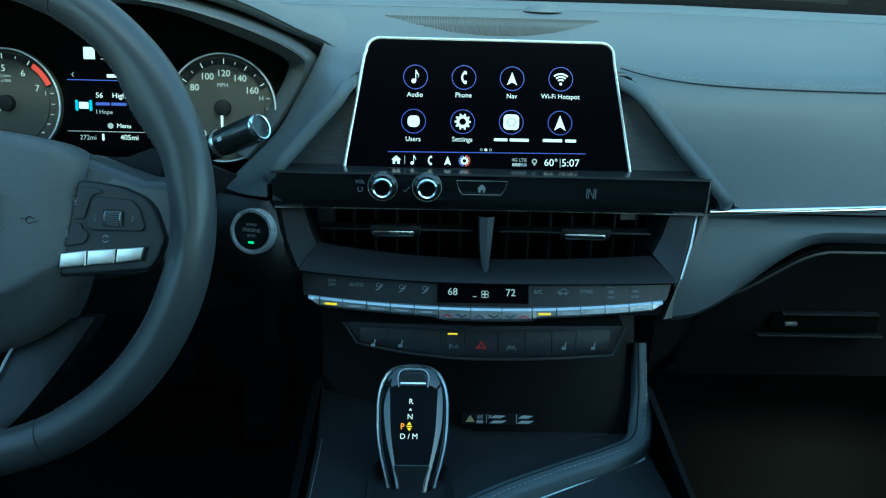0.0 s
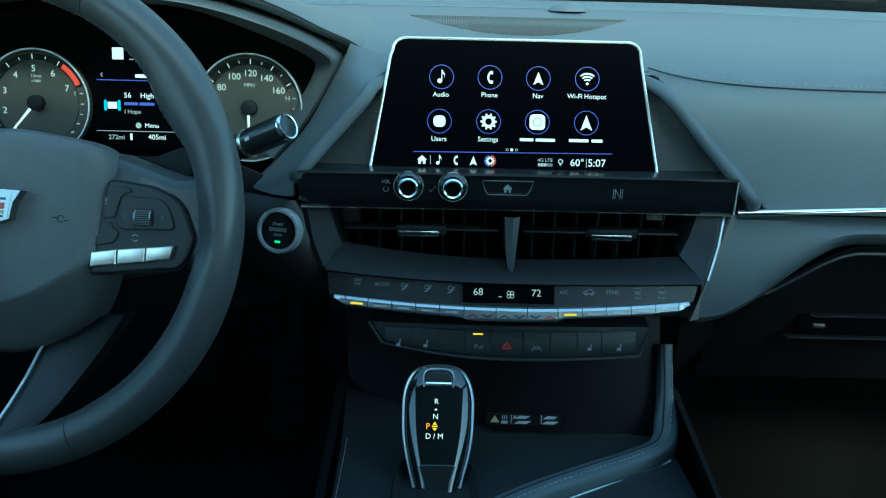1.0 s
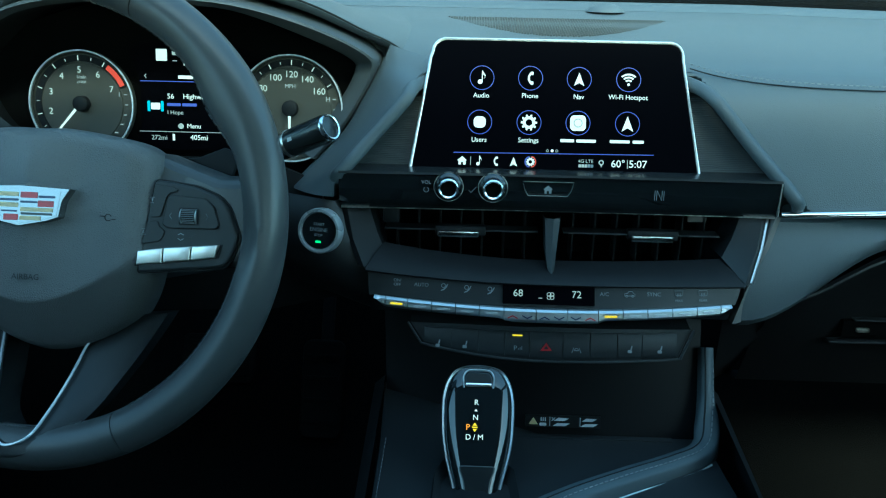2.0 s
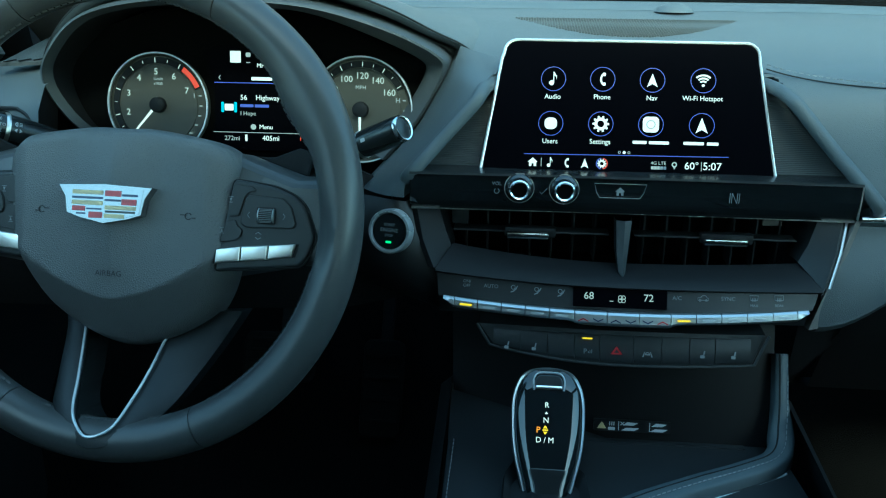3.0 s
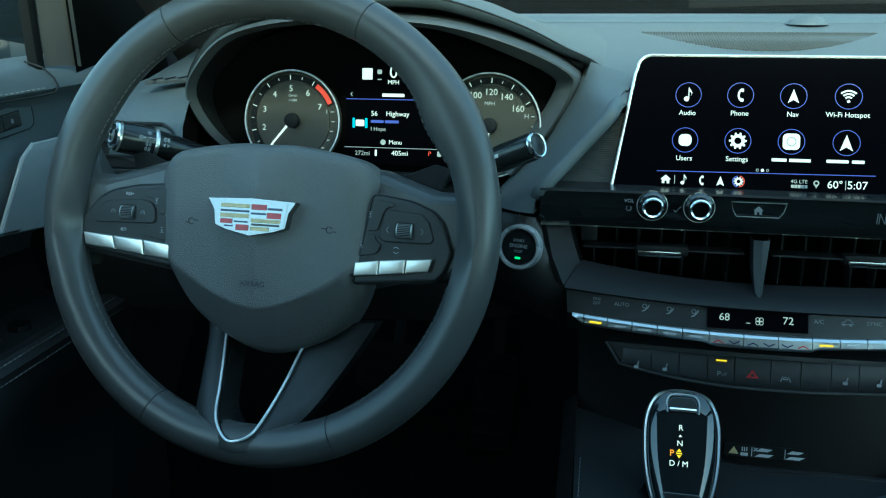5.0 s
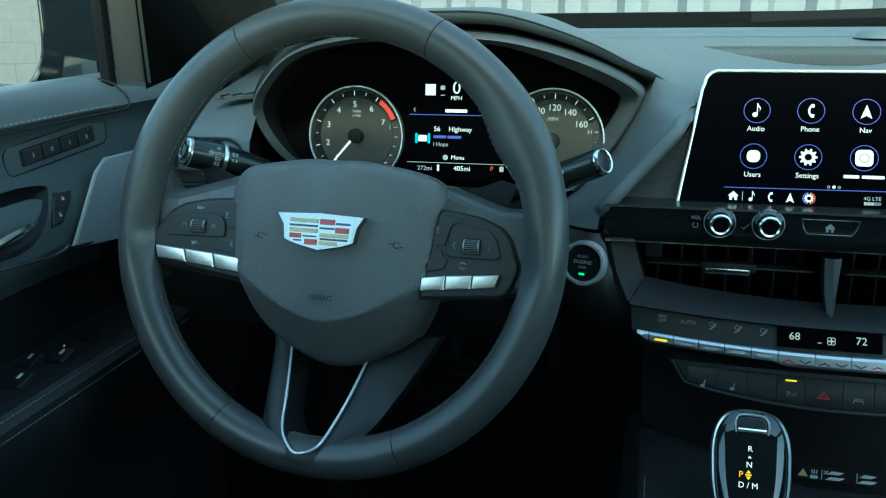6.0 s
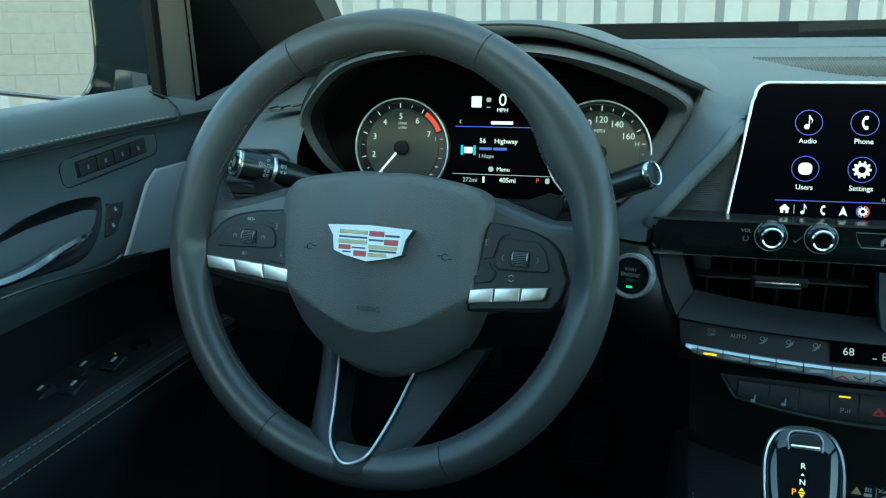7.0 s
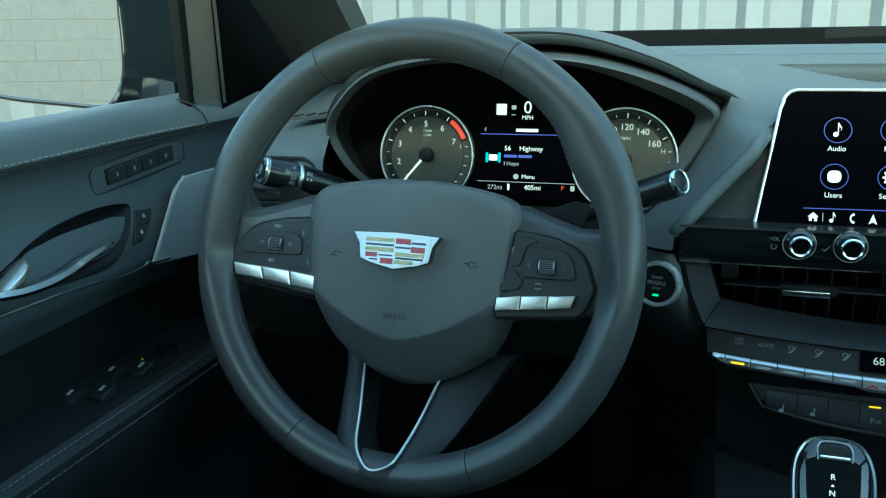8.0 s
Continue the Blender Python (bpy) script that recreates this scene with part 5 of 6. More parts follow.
# row of silver keys
xk = [-0.0935, -0.0835, -0.0640, -0.0440, -0.0240, -0.0040, 0.0165, 0.0430, 0.0690, 0.0945, 0.1150, 0.1355, 0.1565, 0.1775, 0.1980, 0.2080]
for i in range(15):
    x0, x1 = xk[i] + 0.0003, xk[i + 1] - 0.0003
    rows = []
    for x in np.linspace(x0, x1, 5):
        q = ((x - 0.057) / 0.151) ** 2
        y, zt, h = 0.6190 + 0.0145 * q, 0.8838 + 0.0036 * q, 0.0088
        mid = step(0.013, 0.0195, x) * (1 - step(0.0945, 0.101, x))
        h += 0.0028 * mid
        if i in (0, 14):
            e = (x - xk[0]) / 0.01 if i == 0 else (xk[15] - x) / 0.01
            h *= 0.25 + 0.75 * step(0, 1, e)
        rows.append([(x, y + 0.012, zt), (x, y + 0.0035, zt + 0.0002), (x, y + 0.0012, zt - 0.0012), (x, y - 0.0010 * mid, zt - h * 0.62), (x, y + 0.0005 - 0.0010 * mid, zt - h * 0.80), (x, y + 0.0030, zt - h), (x, y + 0.012, zt - h)])
    k_ = part("silver_key", loft(rows, close_u=True, caps=True), KEYMETAL, st, "brushed silver climate key", sharp=25)
    xm = (x0 + x1) / 2
    q = ((xm - 0.057) / 0.151) ** 2
    KB = basis((xm, 0.6190 + 0.0145 * q + 0.0004, 0.8838 + 0.0036 * q - 0.0038), (1, 0.19 * (xm - 0.057) / 0.151, 0), (0, 0.22, 1))
    if i in (1, 9):
        part("key_light", prism(rrect(0.0105, 0.0016, 0.0007), -0.0005, 0.0006), AMBER_LIT, k_, local=KB)
    elif i in (2, 3, 4, 5, 10, 11, 12, 13):
        part("key_slot", prism(rrect(0.0105, 0.0016, 0.0007), -0.0005, 0.0005), INK, k_, local=KB)
    elif i in (6, 7, 8):
        for s_, m_ in ((-1, RED if i == 6 else NAVY), (1, RED if i == 8 else NAVY)):
            up = 1 if (s_ < 0) != (i == 8) else -1
            part("key_arrow", prism([(s_ * 0.006 - 0.0042, -0.0008 * up), (s_ * 0.006, 0.0014 * up), (s_ * 0.006 + 0.0042, -0.0008 * up), (s_ * 0.006 + 0.0042, -0.0018 * up), (s_ * 0.006, 0.0003 * up), (s_ * 0.006 - 0.0042, -0.0018 * up)], -0.0004, 0.0006), m_, k_, local=KB @ Matrix.Translation((0, -0.0018, 0)))
# switch strip
rows = []
for t in xs_:
    q = (2 * t - 1) ** 2
    x1, x0 = -0.062 + 0.238 * t, -0.050 + 0.216 * t
    zb = 0.8365 + 0.0105 * q * (1 if t < 0.5 else 0.25)
    rows.append([(x1, 0.66, 0.866), (x1, 0.632 + 0.004 * q, 0.8640), (x0, 0.6225 + 0.007 * q, zb + 0.002), (x0, 0.6225 + 0.007 * q, zb), (x0, 0.64, zb - 0.003), (x0, 0.67, zb - 0.003)])
part("switch_strip", loft(rows, caps=True), PLASTIC, st)
rim_ = []
for t in np.linspace(0, 1, 30):
    q = (2 * t - 1) ** 2
    rim_.append(Vector((-0.0525 + 0.2205 * t, 0.6215 + 0.007 * q, 0.8372 + 0.0105 * q * (1 if t < 0.5 else 0.25))))
rim_ = [Vector((-0.064, 0.6325, 0.8650))] + rim_ + [Vector((0.178, 0.6325, 0.8650))]
part("strip_rim", sweep(rim_, disc_profile(0.0012, 8)), SOFT, st)
xsw = [-0.050, -0.0265, -0.0040, 0.0185, 0.0395, 0.0675, 0.0905, 0.1135, 0.1345, 0.1640]
for i in range(9):
    x0, x1 = xsw[i] + 0.0003, xsw[i + 1] - 0.0003
    rows = []
    for x in np.linspace(x0, x1, 5):
        t = (x + 0.054) / 0.224
        q = (2 * t - 1) ** 2
        zb = 0.8400 + 0.0095 * q * (1 if t < 0.5 else 0.25)
        a, b = Vector((x, 0.6300 + 0.004 * q, 0.8610)), Vector((x, 0.6222 + 0.006 * q, zb))
        d = Vector((0, -0.0012, 0.0004))
        rows.append([a - d * 4, a + d * 0.3, a.lerp(b, 0.08) + d, a.lerp(b, 0.92) + d, b + d * 0.3, b - d * 4])
    w_ = part("switch", loft(rows, close_u=True, caps=True), PLASTIC, st, sharp=50)
    xm = (x0 + x1) / 2
    SB = basis((xm, 0.6258 + 0.003 * (2 * ((xm + 0.054) / 0.224) - 1) ** 2 - 0.0016, 0.8485), (1, 0, 0), (0, 0.38, 1))
    if i == 4:
        tri = [Vector((0.0045 * math.cos(radians(a)), 0.0045 * math.sin(radians(a)), 0.0004)) for a in (90, 210, 330)]
        part("hazard_mark", prism([(p.x, p.y) for p in tri], -0.001, 0.0006), RED, w_, "red warning triangle", local=SB @ Matrix.Diagonal((1.25, 1, 1, 1)))
        part("hazard_mark", prism([(p.x * 0.45, p.y * 0.45) for p in tri], -0.001, 0.0008), PLASTIC, w_, local=SB @ Matrix.Diagonal((1.25, 1, 1, 1)))
    elif i == 3:
        text("P", 0.0060, -0.0015, -0.001, 0.0004, INKDIM, w_, "marking", local=SB)
        for q, hh in ((0.0012, 0.0014), (0.0026, 0.0022), (0.0040, 0.0030)):
            part("marking", box(q, -0.0022 + hh / 2, 0.0005, 0.0005, hh, 0.0003), INKDIM, w_, local=SB)
        part("switch_light", prism(rrect(0.0085, 0.0012, 0.0005), -0.0005, 0.0006), AMBER_LIT, w_, local=SB @ Matrix.Translation((0, 0.0100, 0.0004)))
    elif i == 5:
        bm = prism([(-0.0042, -0.0034), (-0.0034, -0.0034), (-0.0020, 0.0010), (-0.0026, 0.0010)], 0, 0.0006)
        prism([(0.0042, -0.0034), (0.0034, -0.0034), (0.0020, 0.0010), (0.0026, 0.0010)], 0, 0.0006, bm=bm)
        ring(0.0016, 0.0006, 0, 0.0006, 0, -0.0012, 12, 0, 180, bm=bm)
        box(0, -0.0014, 0.0003, 0.0044, 0.0008, 0.0006, bm=bm)
        part("lane_mark", bm, INKDIM, w_, local=SB)
    elif i not in (2, 6):
        bm = prism(rrect(0.0042, 0.0030, 0.0008, 0, -0.0015, 2), 0, 0.0006)
        prism([(0.0005, 0), (0.002, 0.0005), (0.0026, 0.0042), (0.0014, 0.0042)], 0, 0.0006, bm=bm)
        part("marking", bm, INKDIM, w_, local=SB @ Matrix.Diagonal((0.85, 0.85, 1, 1)))

# start button
part("start_panel", loft([[(-0.176, 0.692, 0.960), (-0.150, 0.678, 0.960), (-0.130, 0.669, 0.960), (-0.122, 0.690, 0.960)], [(-0.205, 0.690, 0.937), (-0.165, 0.668, 0.937), (-0.122, 0.660, 0.937), (-0.113, 0.690, 0.937)], [(-0.200, 0.695, 0.905), (-0.160, 0.668, 0.905), (-0.115, 0.653, 0.905), (-0.100, 0.655, 0.905)], [(-0.165, 0.700, 0.872), (-0.135, 0.68, 0.872), (-0.105, 0.655, 0.872), (-0.094, 0.652, 0.872)], [(-0.14, 0.71, 0.86), (-0.12, 0.69, 0.86), (-0.10, 0.67, 0.862), (-0.09, 0.66, 0.864)]]), PLASTIC, st, sharp=80)
SM = basis((-0.1405, 0.6560, 0.937), (1, -0.25, 0), (0, 0.22, 1))
sb = thing("start_button", "round black engine start button in a chrome ring", "button", at=SM)
part("chrome_ring", lathe([(0.0195, -0.004), (0.0195, 0.003), (0.0185, 0.0055), (0.0165, 0.0055), (0.0155, 0.003), (0.0155, -0.002)], 48), RINGMETAL, sb)
part("cap", lathe([(0.0154, -0.004), (0.0154, 0.0035), (0.0148, 0.0042), (0.001, 0.0036)], 48), PIANO, sb)
for w, y, sz in (("START", 0.0056, 0.0034), ("ENGINE", 0.0010, 0.0046), ("STOP", -0.0036, 0.0031)):
    text(w, sz, 0, y, 0.0043, INKDIM, sb)
part("lamp", prism(rrect(0.0050, 0.0018, 0.0006, 0, -0.0092), 0.003, 0.0046), GREEN_LIT, sb, "lit green bar")

# ---- centre console ----
con = thing("centre_console", "dark centre console with padded stitched rail", "console", kind="structure")
part("top_plate", loft([[(-0.086, 0.35, 0.758), (-0.084, 0.35, 0.768), (0.06, 0.35, 0.768), (0.20, 0.35, 0.768)], [(-0.086, 0.52, 0.758), (-0.083, 0.52, 0.768), (0.06, 0.52, 0.766), (0.20, 0.52, 0.766)], [(-0.088, 0.60, 0.755), (-0.085, 0.60, 0.766), (0.06, 0.60, 0.760), (0.20, 0.60, 0.760)], [(-0.09, 0.665, 0.78), (-0.087, 0.665, 0.790), (0.06, 0.632, 0.760), (0.20, 0.632, 0.760)]]), PLASTIC, con)
part("tray_back", loft([[(-0.088, 0.675, 0.87), (0.06, 0.672, 0.87), (0.195, 0.676, 0.87)], [(-0.085, 0.660, 0.79), (0.06, 0.642, 0.80), (0.195, 0.652, 0.80)], [(-0.083, 0.640, 0.765), (0.06, 0.630, 0.758), (0.195, 0.634, 0.758)]]), TRAY, con)
part("tray_lip", box(0.085, 0.6285, 0.7600, 0.17, 0.006, 0.003, 0.001), PLASTIC, con)
part("flank", loft([[(-0.084, 0.3, 0.768), (-0.086, 0.66, 0.80)], [(-0.096, 0.3, 0.74), (-0.098, 0.68, 0.78)], [(-0.10, 0.3, 0.48), (-0.11, 0.80, 0.48)]]), DARK, con)
part("flank", loft([[(0.20, 0.3, 0.768), (0.205, 0.66, 0.80)], [(0.214, 0.3, 0.74), (0.222, 0.68, 0.78)], [(0.235, 0.3, 0.48), (0.25, 0.80, 0.48)]]), DARK, con)
stitches([(-0.0800, 0.36 + 0.01 * k, 0.7695 + (0.002 if k > 22 else 0)) for k in range(25)], "stitching", con, (0, 0, 1), 0.0035, 0.002, 0.0004)
rail = smooth_path([(0.1930, 0.657, 0.838), (0.1930, 0.644, 0.812), (0.1915, 0.628, 0.784), (0.1840, 0.608, 0.7695), (0.157, 0.588, 0.7690), (0.111, 0.560, 0.7715), (0.062, 0.528, 0.774), (0.029, 0.500, 0.775), (0.008, 0.46, 0.778), (0.005, 0.36, 0.778)], 6)


def band(w0, w1, h0, h1):
    return [(w0, h0), (w1, h0), (w1 + 0.001, (h0 + h1) / 2), (w1 - 0.0015, h1), (w0 + 0.0015, h1), (w0 - 0.001, (h0 + h1) / 2)]


rails = []
for i, p in enumerate(rail):
    a, b = rail[max(0, i - 1)], rail[min(len(rail) - 1, i + 1)]
    t = (b - a).normalized()
    out = Vector((1, 0.0, 0)) if t.y > -0.2 else t.cross(Vector((0, 0, 1))).normalized()
    side = Vector((t.y, -t.x, 0))
    side = (side.normalized() if side.length > 1e-4 else Vector((1, 0, 0)))
    if side.x < 0:
        side = -side
    up = side.cross(t).normalized()
    if up.y > 0.3 or up.z < 0:
        up = -up
    rails.append((p, side, up))
rows = []
for p, s_, u_ in rails:
    kw = 1 - 0.45 * step(0.775, 0.805, p.z)
    rows.append([p + s_ * (a * kw + 0.004 * (1 - kw)) + u_ * b for a, b in ((-0.004, -0.012), (-0.004, 0.0), (-0.0025, 0.0025), (0.004, 0.004), (0.014, 0.0035), (0.0165, 0.0015), (0.017, -0.012))])
part("padded_rail", loft(rows, close_u=True, caps=True), LEATHER, con, "padded grey leather rail", sharp=60)
part("rail_seam", sweep([p + s_ * 0.0030 + u_ * 0.0036 for p, s_, u_ in rails], disc_profile(0.0008, 6)), SEAM, con)
stitches([p + s_ * 0.0095 + u_ * 0.0043 for p, s_, u_ in rails[4:]], "stitching", con, (0, 0, 1), 0.0032, 0.002, 0.0004)
part("rail_chrome", sweep([p + s_ * 0.0185 + u_ * -0.008 for p, s_, u_ in rails[19:]], disc_profile(0.0011, 8)), TRIM, con, "thin chrome line")
part("silver_side", loft([[p + s_ * 0.0175 + u_ * -0.008, p + s_ * 0.020 + Vector((0, 0, -0.016)), p + s_ * 0.016 + Vector((0, 0, -0.07))] for p, s_, u_ in rails[19:]]), FABRIC, con, "silver mesh-pattern side trim")
# charging decal on the back of the tray
DC = basis((0.073, 0.6295, 0.7755), (1, 0.0, 0), (0, 0.25, 1))
dec = part("charging_decal", prism(rrect(0.066, 0.0105, 0.001), -0.001, 0.0006), BLACKEN, con, "black label with pictograms", local=DC)
flat("warning_mark", [(-0.0300, -0.0030), (-0.0220, -0.0030), (-0.0260, 0.0032)], 0.0006, GOLD, dec)
flat("pictogram", rrect(0.006, 0.0026, 0.0008, -0.0175, -0.0028), 0.0006, INK, dec)
for q in range(3):
    flat("pictogram", rrect(0.0008, 0.0034, 0.0002, -0.0192 + q * 0.0018, 0.0016), 0.0006, INK, dec)
for x in (-0.0115, 0.0150):
    flat("divider", rrect(0.0006, 0.0080, 0.0002, x, 0), 0.0006, INK, dec)
for x in (-0.002, 0.0225):
    flat("pictogram", [(x - 0.007, -0.0040), (x + 0.004, -0.0040), (x + 0.008, -0.0016), (x - 0.003, -0.0016)], 0.0006, INK, dec)
    flat("pictogram", [(x - 0.006, 0.0006), (x + 0.003, 0.0006), (x + 0.007, 0.0028), (x - 0.002, 0.0034)], 0.0006, INK, dec)
flat("pictogram", [(-0.0102, 0.0008), (-0.0072, 0.0036), (-0.0066, 0.0032), (-0.0096, 0.0003)], 0.0006, INK, dec)
flat("pictogram", [(-0.0066, 0.0008), (-0.0096, 0.0036), (-0.0102, 0.0032), (-0.0072, 0.0003)], 0.0006, INK, dec)

# ---- gear selector ----
GS = basis((-0.0035, 0.5690, 0.8180), (1, 0, 0), (0, 0.60, 0.80))
gs = thing("gear_selector", "glossy black gear selector with chrome sides and lit letters", "gear selector", at=GS)
hw = [(-0.085, 0.0110), (-0.056, 0.0182), (-0.035, 0.0238), (-0.018, 0.0266), (0.0, 0.0273), (0.010, 0.0270), (0.020, 0.0250), (0.028, 0.0212), (0.0325, 0.0165), (0.0350, 0.009), (0.0358, 0.001)]
hwp = smooth_path([(y, w, 0) for y, w in hw], 3)


def knob_rows(k, dz, deep):
    rows = []
    for p in hwp:
        y, w = p.x, max(0.0008, p.y) * k
        crown = 0.004 - 0.0035 * step(0.015, 0.042, y) * 2
        rows.append([(-w, y, -deep), (-w, y, dz - 0.006), (-w * 0.97, y, dz - 0.002), (-w * 0.86, y, dz + crown * 0.55), (-w * 0.5, y, dz + crown * 0.9), (0, y, dz + crown), (w * 0.5, y, dz + crown * 0.9), (w * 0.86, y, dz + crown * 0.55), (w * 0.97, y, dz - 0.002), (w, y, dz - 0.006), (w, y, -deep)])
    return rows


part("knob", loft(knob_rows(1.0, 0.0, 0.022), close_u=True, caps=True), PIANO, gs, "piano black knob", sharp=60)
loop = [Vector((-p.y - 0.0004, p.x, -0.0055)) for p in hwp] + [Vector((p.y + 0.0004, p.x, -0.0055)) for p in hwp[::-1]]
part("chrome_rim", sweep(loop, [(-0.0014, -0.0045), (0.0012, -0.0045), (0.0017, 0.0), (0.0010, 0.0042), (-0.0006, 0.0048), (-0.0014, 0.0030)], up=(0, 0, 1)), KEYMETAL, gs, "polished chrome rim")
arch = [(-0.0108, 0.0178), (0.0108, 0.0178), (0.0112, 0.0255), (0.0085, 0.0300), (-0.0085, 0.0300), (-0.0112, 0.0255)]
btn_ = part("release_button", prism(soft_corners(arch, 0.003), -0.006, 0.0066, 0.0010), GLOSS, gs, local=Matrix.Rotation(radians(-8), 4, "X"))
part("button_arch", sweep(smooth_path([(-0.0116, 0.0170, 0.0066), (-0.0122, 0.0255, 0.0066), (-0.0088, 0.0312, 0.0060), (0.0, 0.0322, 0.0056), (0.0088, 0.0312, 0.0060), (0.0122, 0.0255, 0.0066), (0.0116, 0.0170, 0.0066)], 4), disc_profile(0.0008, 6)), RINGMETAL, btn_)
part("button_edge", box(0, 0.0192, 0.0068, 0.0205, 0.0032, 0.0014, 0.0005), BRIGHT, btn_)
for w, x, y, m_, sz in (("R", -0.0014, 0.0062, WHITE_LIT, 0.0060), ("N", -0.0019, -0.0056, WHITE_LIT, 0.0060), ("P", -0.0078, -0.0132, ORANGE_LIT, 0.0066), ("D / M", -0.0026, -0.0208, WHITE_LIT, 0.0060)):
    text(w, sz, x, y, 0.0043, m_, gs, "letter")
part("lit_mark", prism([(-0.0030, -0.0006), (-0.0004, -0.0006), (-0.0017, 0.0012)], 0.0042, 0.0045), WHITE_LIT, gs)
part("lit_mark", prism([(-0.0042, -0.0118), (-0.0006, -0.0118), (-0.0024, -0.0094)], 0.0042, 0.0045), AMBER_LIT, gs)
part("lit_mark", prism([(-0.0042, -0.0142), (-0.0006, -0.0142), (-0.0024, -0.0166)], 0.0042, 0.0045), AMBER_LIT, gs)
part("lit_mark", box(-0.0024, -0.0130, 0.0043, 0.0044, 0.0010, 0.0003), AMBER_LIT, gs)
lower_plate = [(-0.0150, -0.0420), (0.0150, -0.0420), (0.0105, -0.0540), (0.0090, -0.0700), (-0.0090, -0.0700), (-0.0105, -0.0540)]
part("lower_plate", prism(soft_corners(lower_plate, 0.004), -0.004, 0.0044, 0.0010), GLOSS, gs)
bt = thing("selector_base", "black selector base frame on the console", "trim")
part("frame", loft([[(-0.040, 0.47, 0.768), (-0.038, 0.545, 0.768), (-0.026, 0.572, 0.768), (0.012, 0.572, 0.768), (0.028, 0.552, 0.768), (0.034, 0.47, 0.768)], [(-0.038, 0.47, 0.774), (-0.036, 0.546, 0.778), (-0.026, 0.570, 0.778), (0.012, 0.570, 0.778), (0.026, 0.550, 0.778), (0.032, 0.47, 0.774)], [(-0.033, 0.48, 0.770), (-0.031, 0.54, 0.770), (-0.022, 0.560, 0.770), (0.008, 0.560, 0.770), (0.021, 0.54, 0.770), (0.027, 0.48, 0.770)]], caps=True), DARK, bt, sharp=30)
part("boot", loft([[(-0.026, 0.46, 0.768), (-0.022, 0.553, 0.768), (0.006, 0.553, 0.768), (0.018, 0.46, 0.768)], [(-0.018, 0.49, 0.772), (-0.015, 0.54, 0.772), (0.0, 0.54, 0.772), (0.008, 0.49, 0.772)]], close_u=True, caps=True), DARK, bt)

# ---- footwells ----
mat1 = part("floor_mat", prism(rrect(0.42, 0.60, 0.05), 0.0, 0.012, 0.004), CARPET, None)
mat1.matrix_basis = pose(0.505, 0.70, 0.474, 0, 0, 3)
tagged(mat1, "black carpet floor mat with bound edge", "floor mat", "floor mats")
part("binding", sweep([Vector((x, y, 0.011)) for x, y in rrect(0.42, 0.60, 0.05)], disc_profile(0.005, 8), closed=True), PLASTIC, mat1)
mat2 = part("floor_mat", prism(rrect(0.40, 0.60, 0.05), 0.0, 0.012, 0.004), CARPET, None)
mat2.matrix_basis = pose(-0.36, 0.66, 0.474)
tagged(mat2, "black carpet floor mat under the pedals", "floor mat", "floor mats")
part("binding", sweep([Vector((x, y, 0.011)) for x, y in rrect(0.40, 0.60, 0.05)], disc_profile(0.005, 8), closed=True), PLASTIC, mat2)
for nm, x, w, z in (("brake_pedal", -0.335, 0.10, 0.66), ("accelerator_pedal", -0.20, 0.055, 0.62)):
    pd_ = thing(nm, "black rubber-faced pedal hanging above the floor", "pedal", "pedals", at=basis((x, 0.955, z), (1, 0, 0), (0, 0.5, 0.86)))
    hgt = 0.065 if w > 0.08 else 0.13
    part("pad", prism(rrect(w, hgt, 0.012), -0.01, 0.006, 0.003), RUBBER, pd_)
    for k in range(4):
        part("rib", box(0, -hgt * 0.33 + k * hgt * 0.22, 0.007, w * 0.8, 0.005, 0.003, 0.001), RUBBER, pd_)
    part("arm", box(0.0, 0.10, -0.02, 0.016, 0.22, 0.012, 0.003), DARK, pd_)

# ---- driver's door ----
door = thing("driver_door", "dark grey leather door with silver handle and trim", "car door")


rows = []
for y in np.linspace(-0.35, 0.88, 60):
    k = step(0.60, 0.80, y)
    b = 0.012 * k
    rows.append([(-0.690, y, 1.062), (-0.672, y, 1.083), (-0.650, y, 1.086 - 0.006 * k), (-0.634, y, 1.080 - 0.006 * k), (-0.622 + b, y, 1.068 - 0.004 * k), (-0.618 + b, y, 1.056), (-0.623 + b, y, 1.051), (-0.632 + b, y, 1.045), (-0.636 + b, y, 1.03), (-0.635 + b, y, 1.01), (-0.630 + b, y, 0.995), (-0.622 + b, y, 0.985), (-0.616 + b, y, 0.965), (-0.612 + b, y, 0.945), (-0.618 + b, y, 0.930), (-0.640 + b, y, 0.915), (-0.655, y, 0.88), (-0.655, y, 0.84)])
part("upper_panel", thick(loft(rows), 0.006), LEATHER, door, "grey leather upper door panel", sharp=60)
part("seam", sweep([Vector((-0.6165 + 0.012 * step(0.60, 0.80, y), y, 1.0515)) for y in np.linspace(-0.3, 0.70, 40)] + [Vector((-0.6060, 0.712, 1.0530)), Vector((-0.6070, 0.719, 1.0580)), Vector((-0.6120, 0.721, 1.0660)), Vector((-0.6230, 0.720, 1.0760)), Vector((-0.640, 0.718, 1.0815))], disc_profile(0.0010, 6)), SEAM, door)
stitches([(-0.6170 + 0.012 * step(0.60, 0.80, y), y, 1.0578) for y in np.linspace(-0.3, 0.70, 60)], "stitching", door, (1, 0, 0.3), 0.0042, 0.0026, 0.0006)
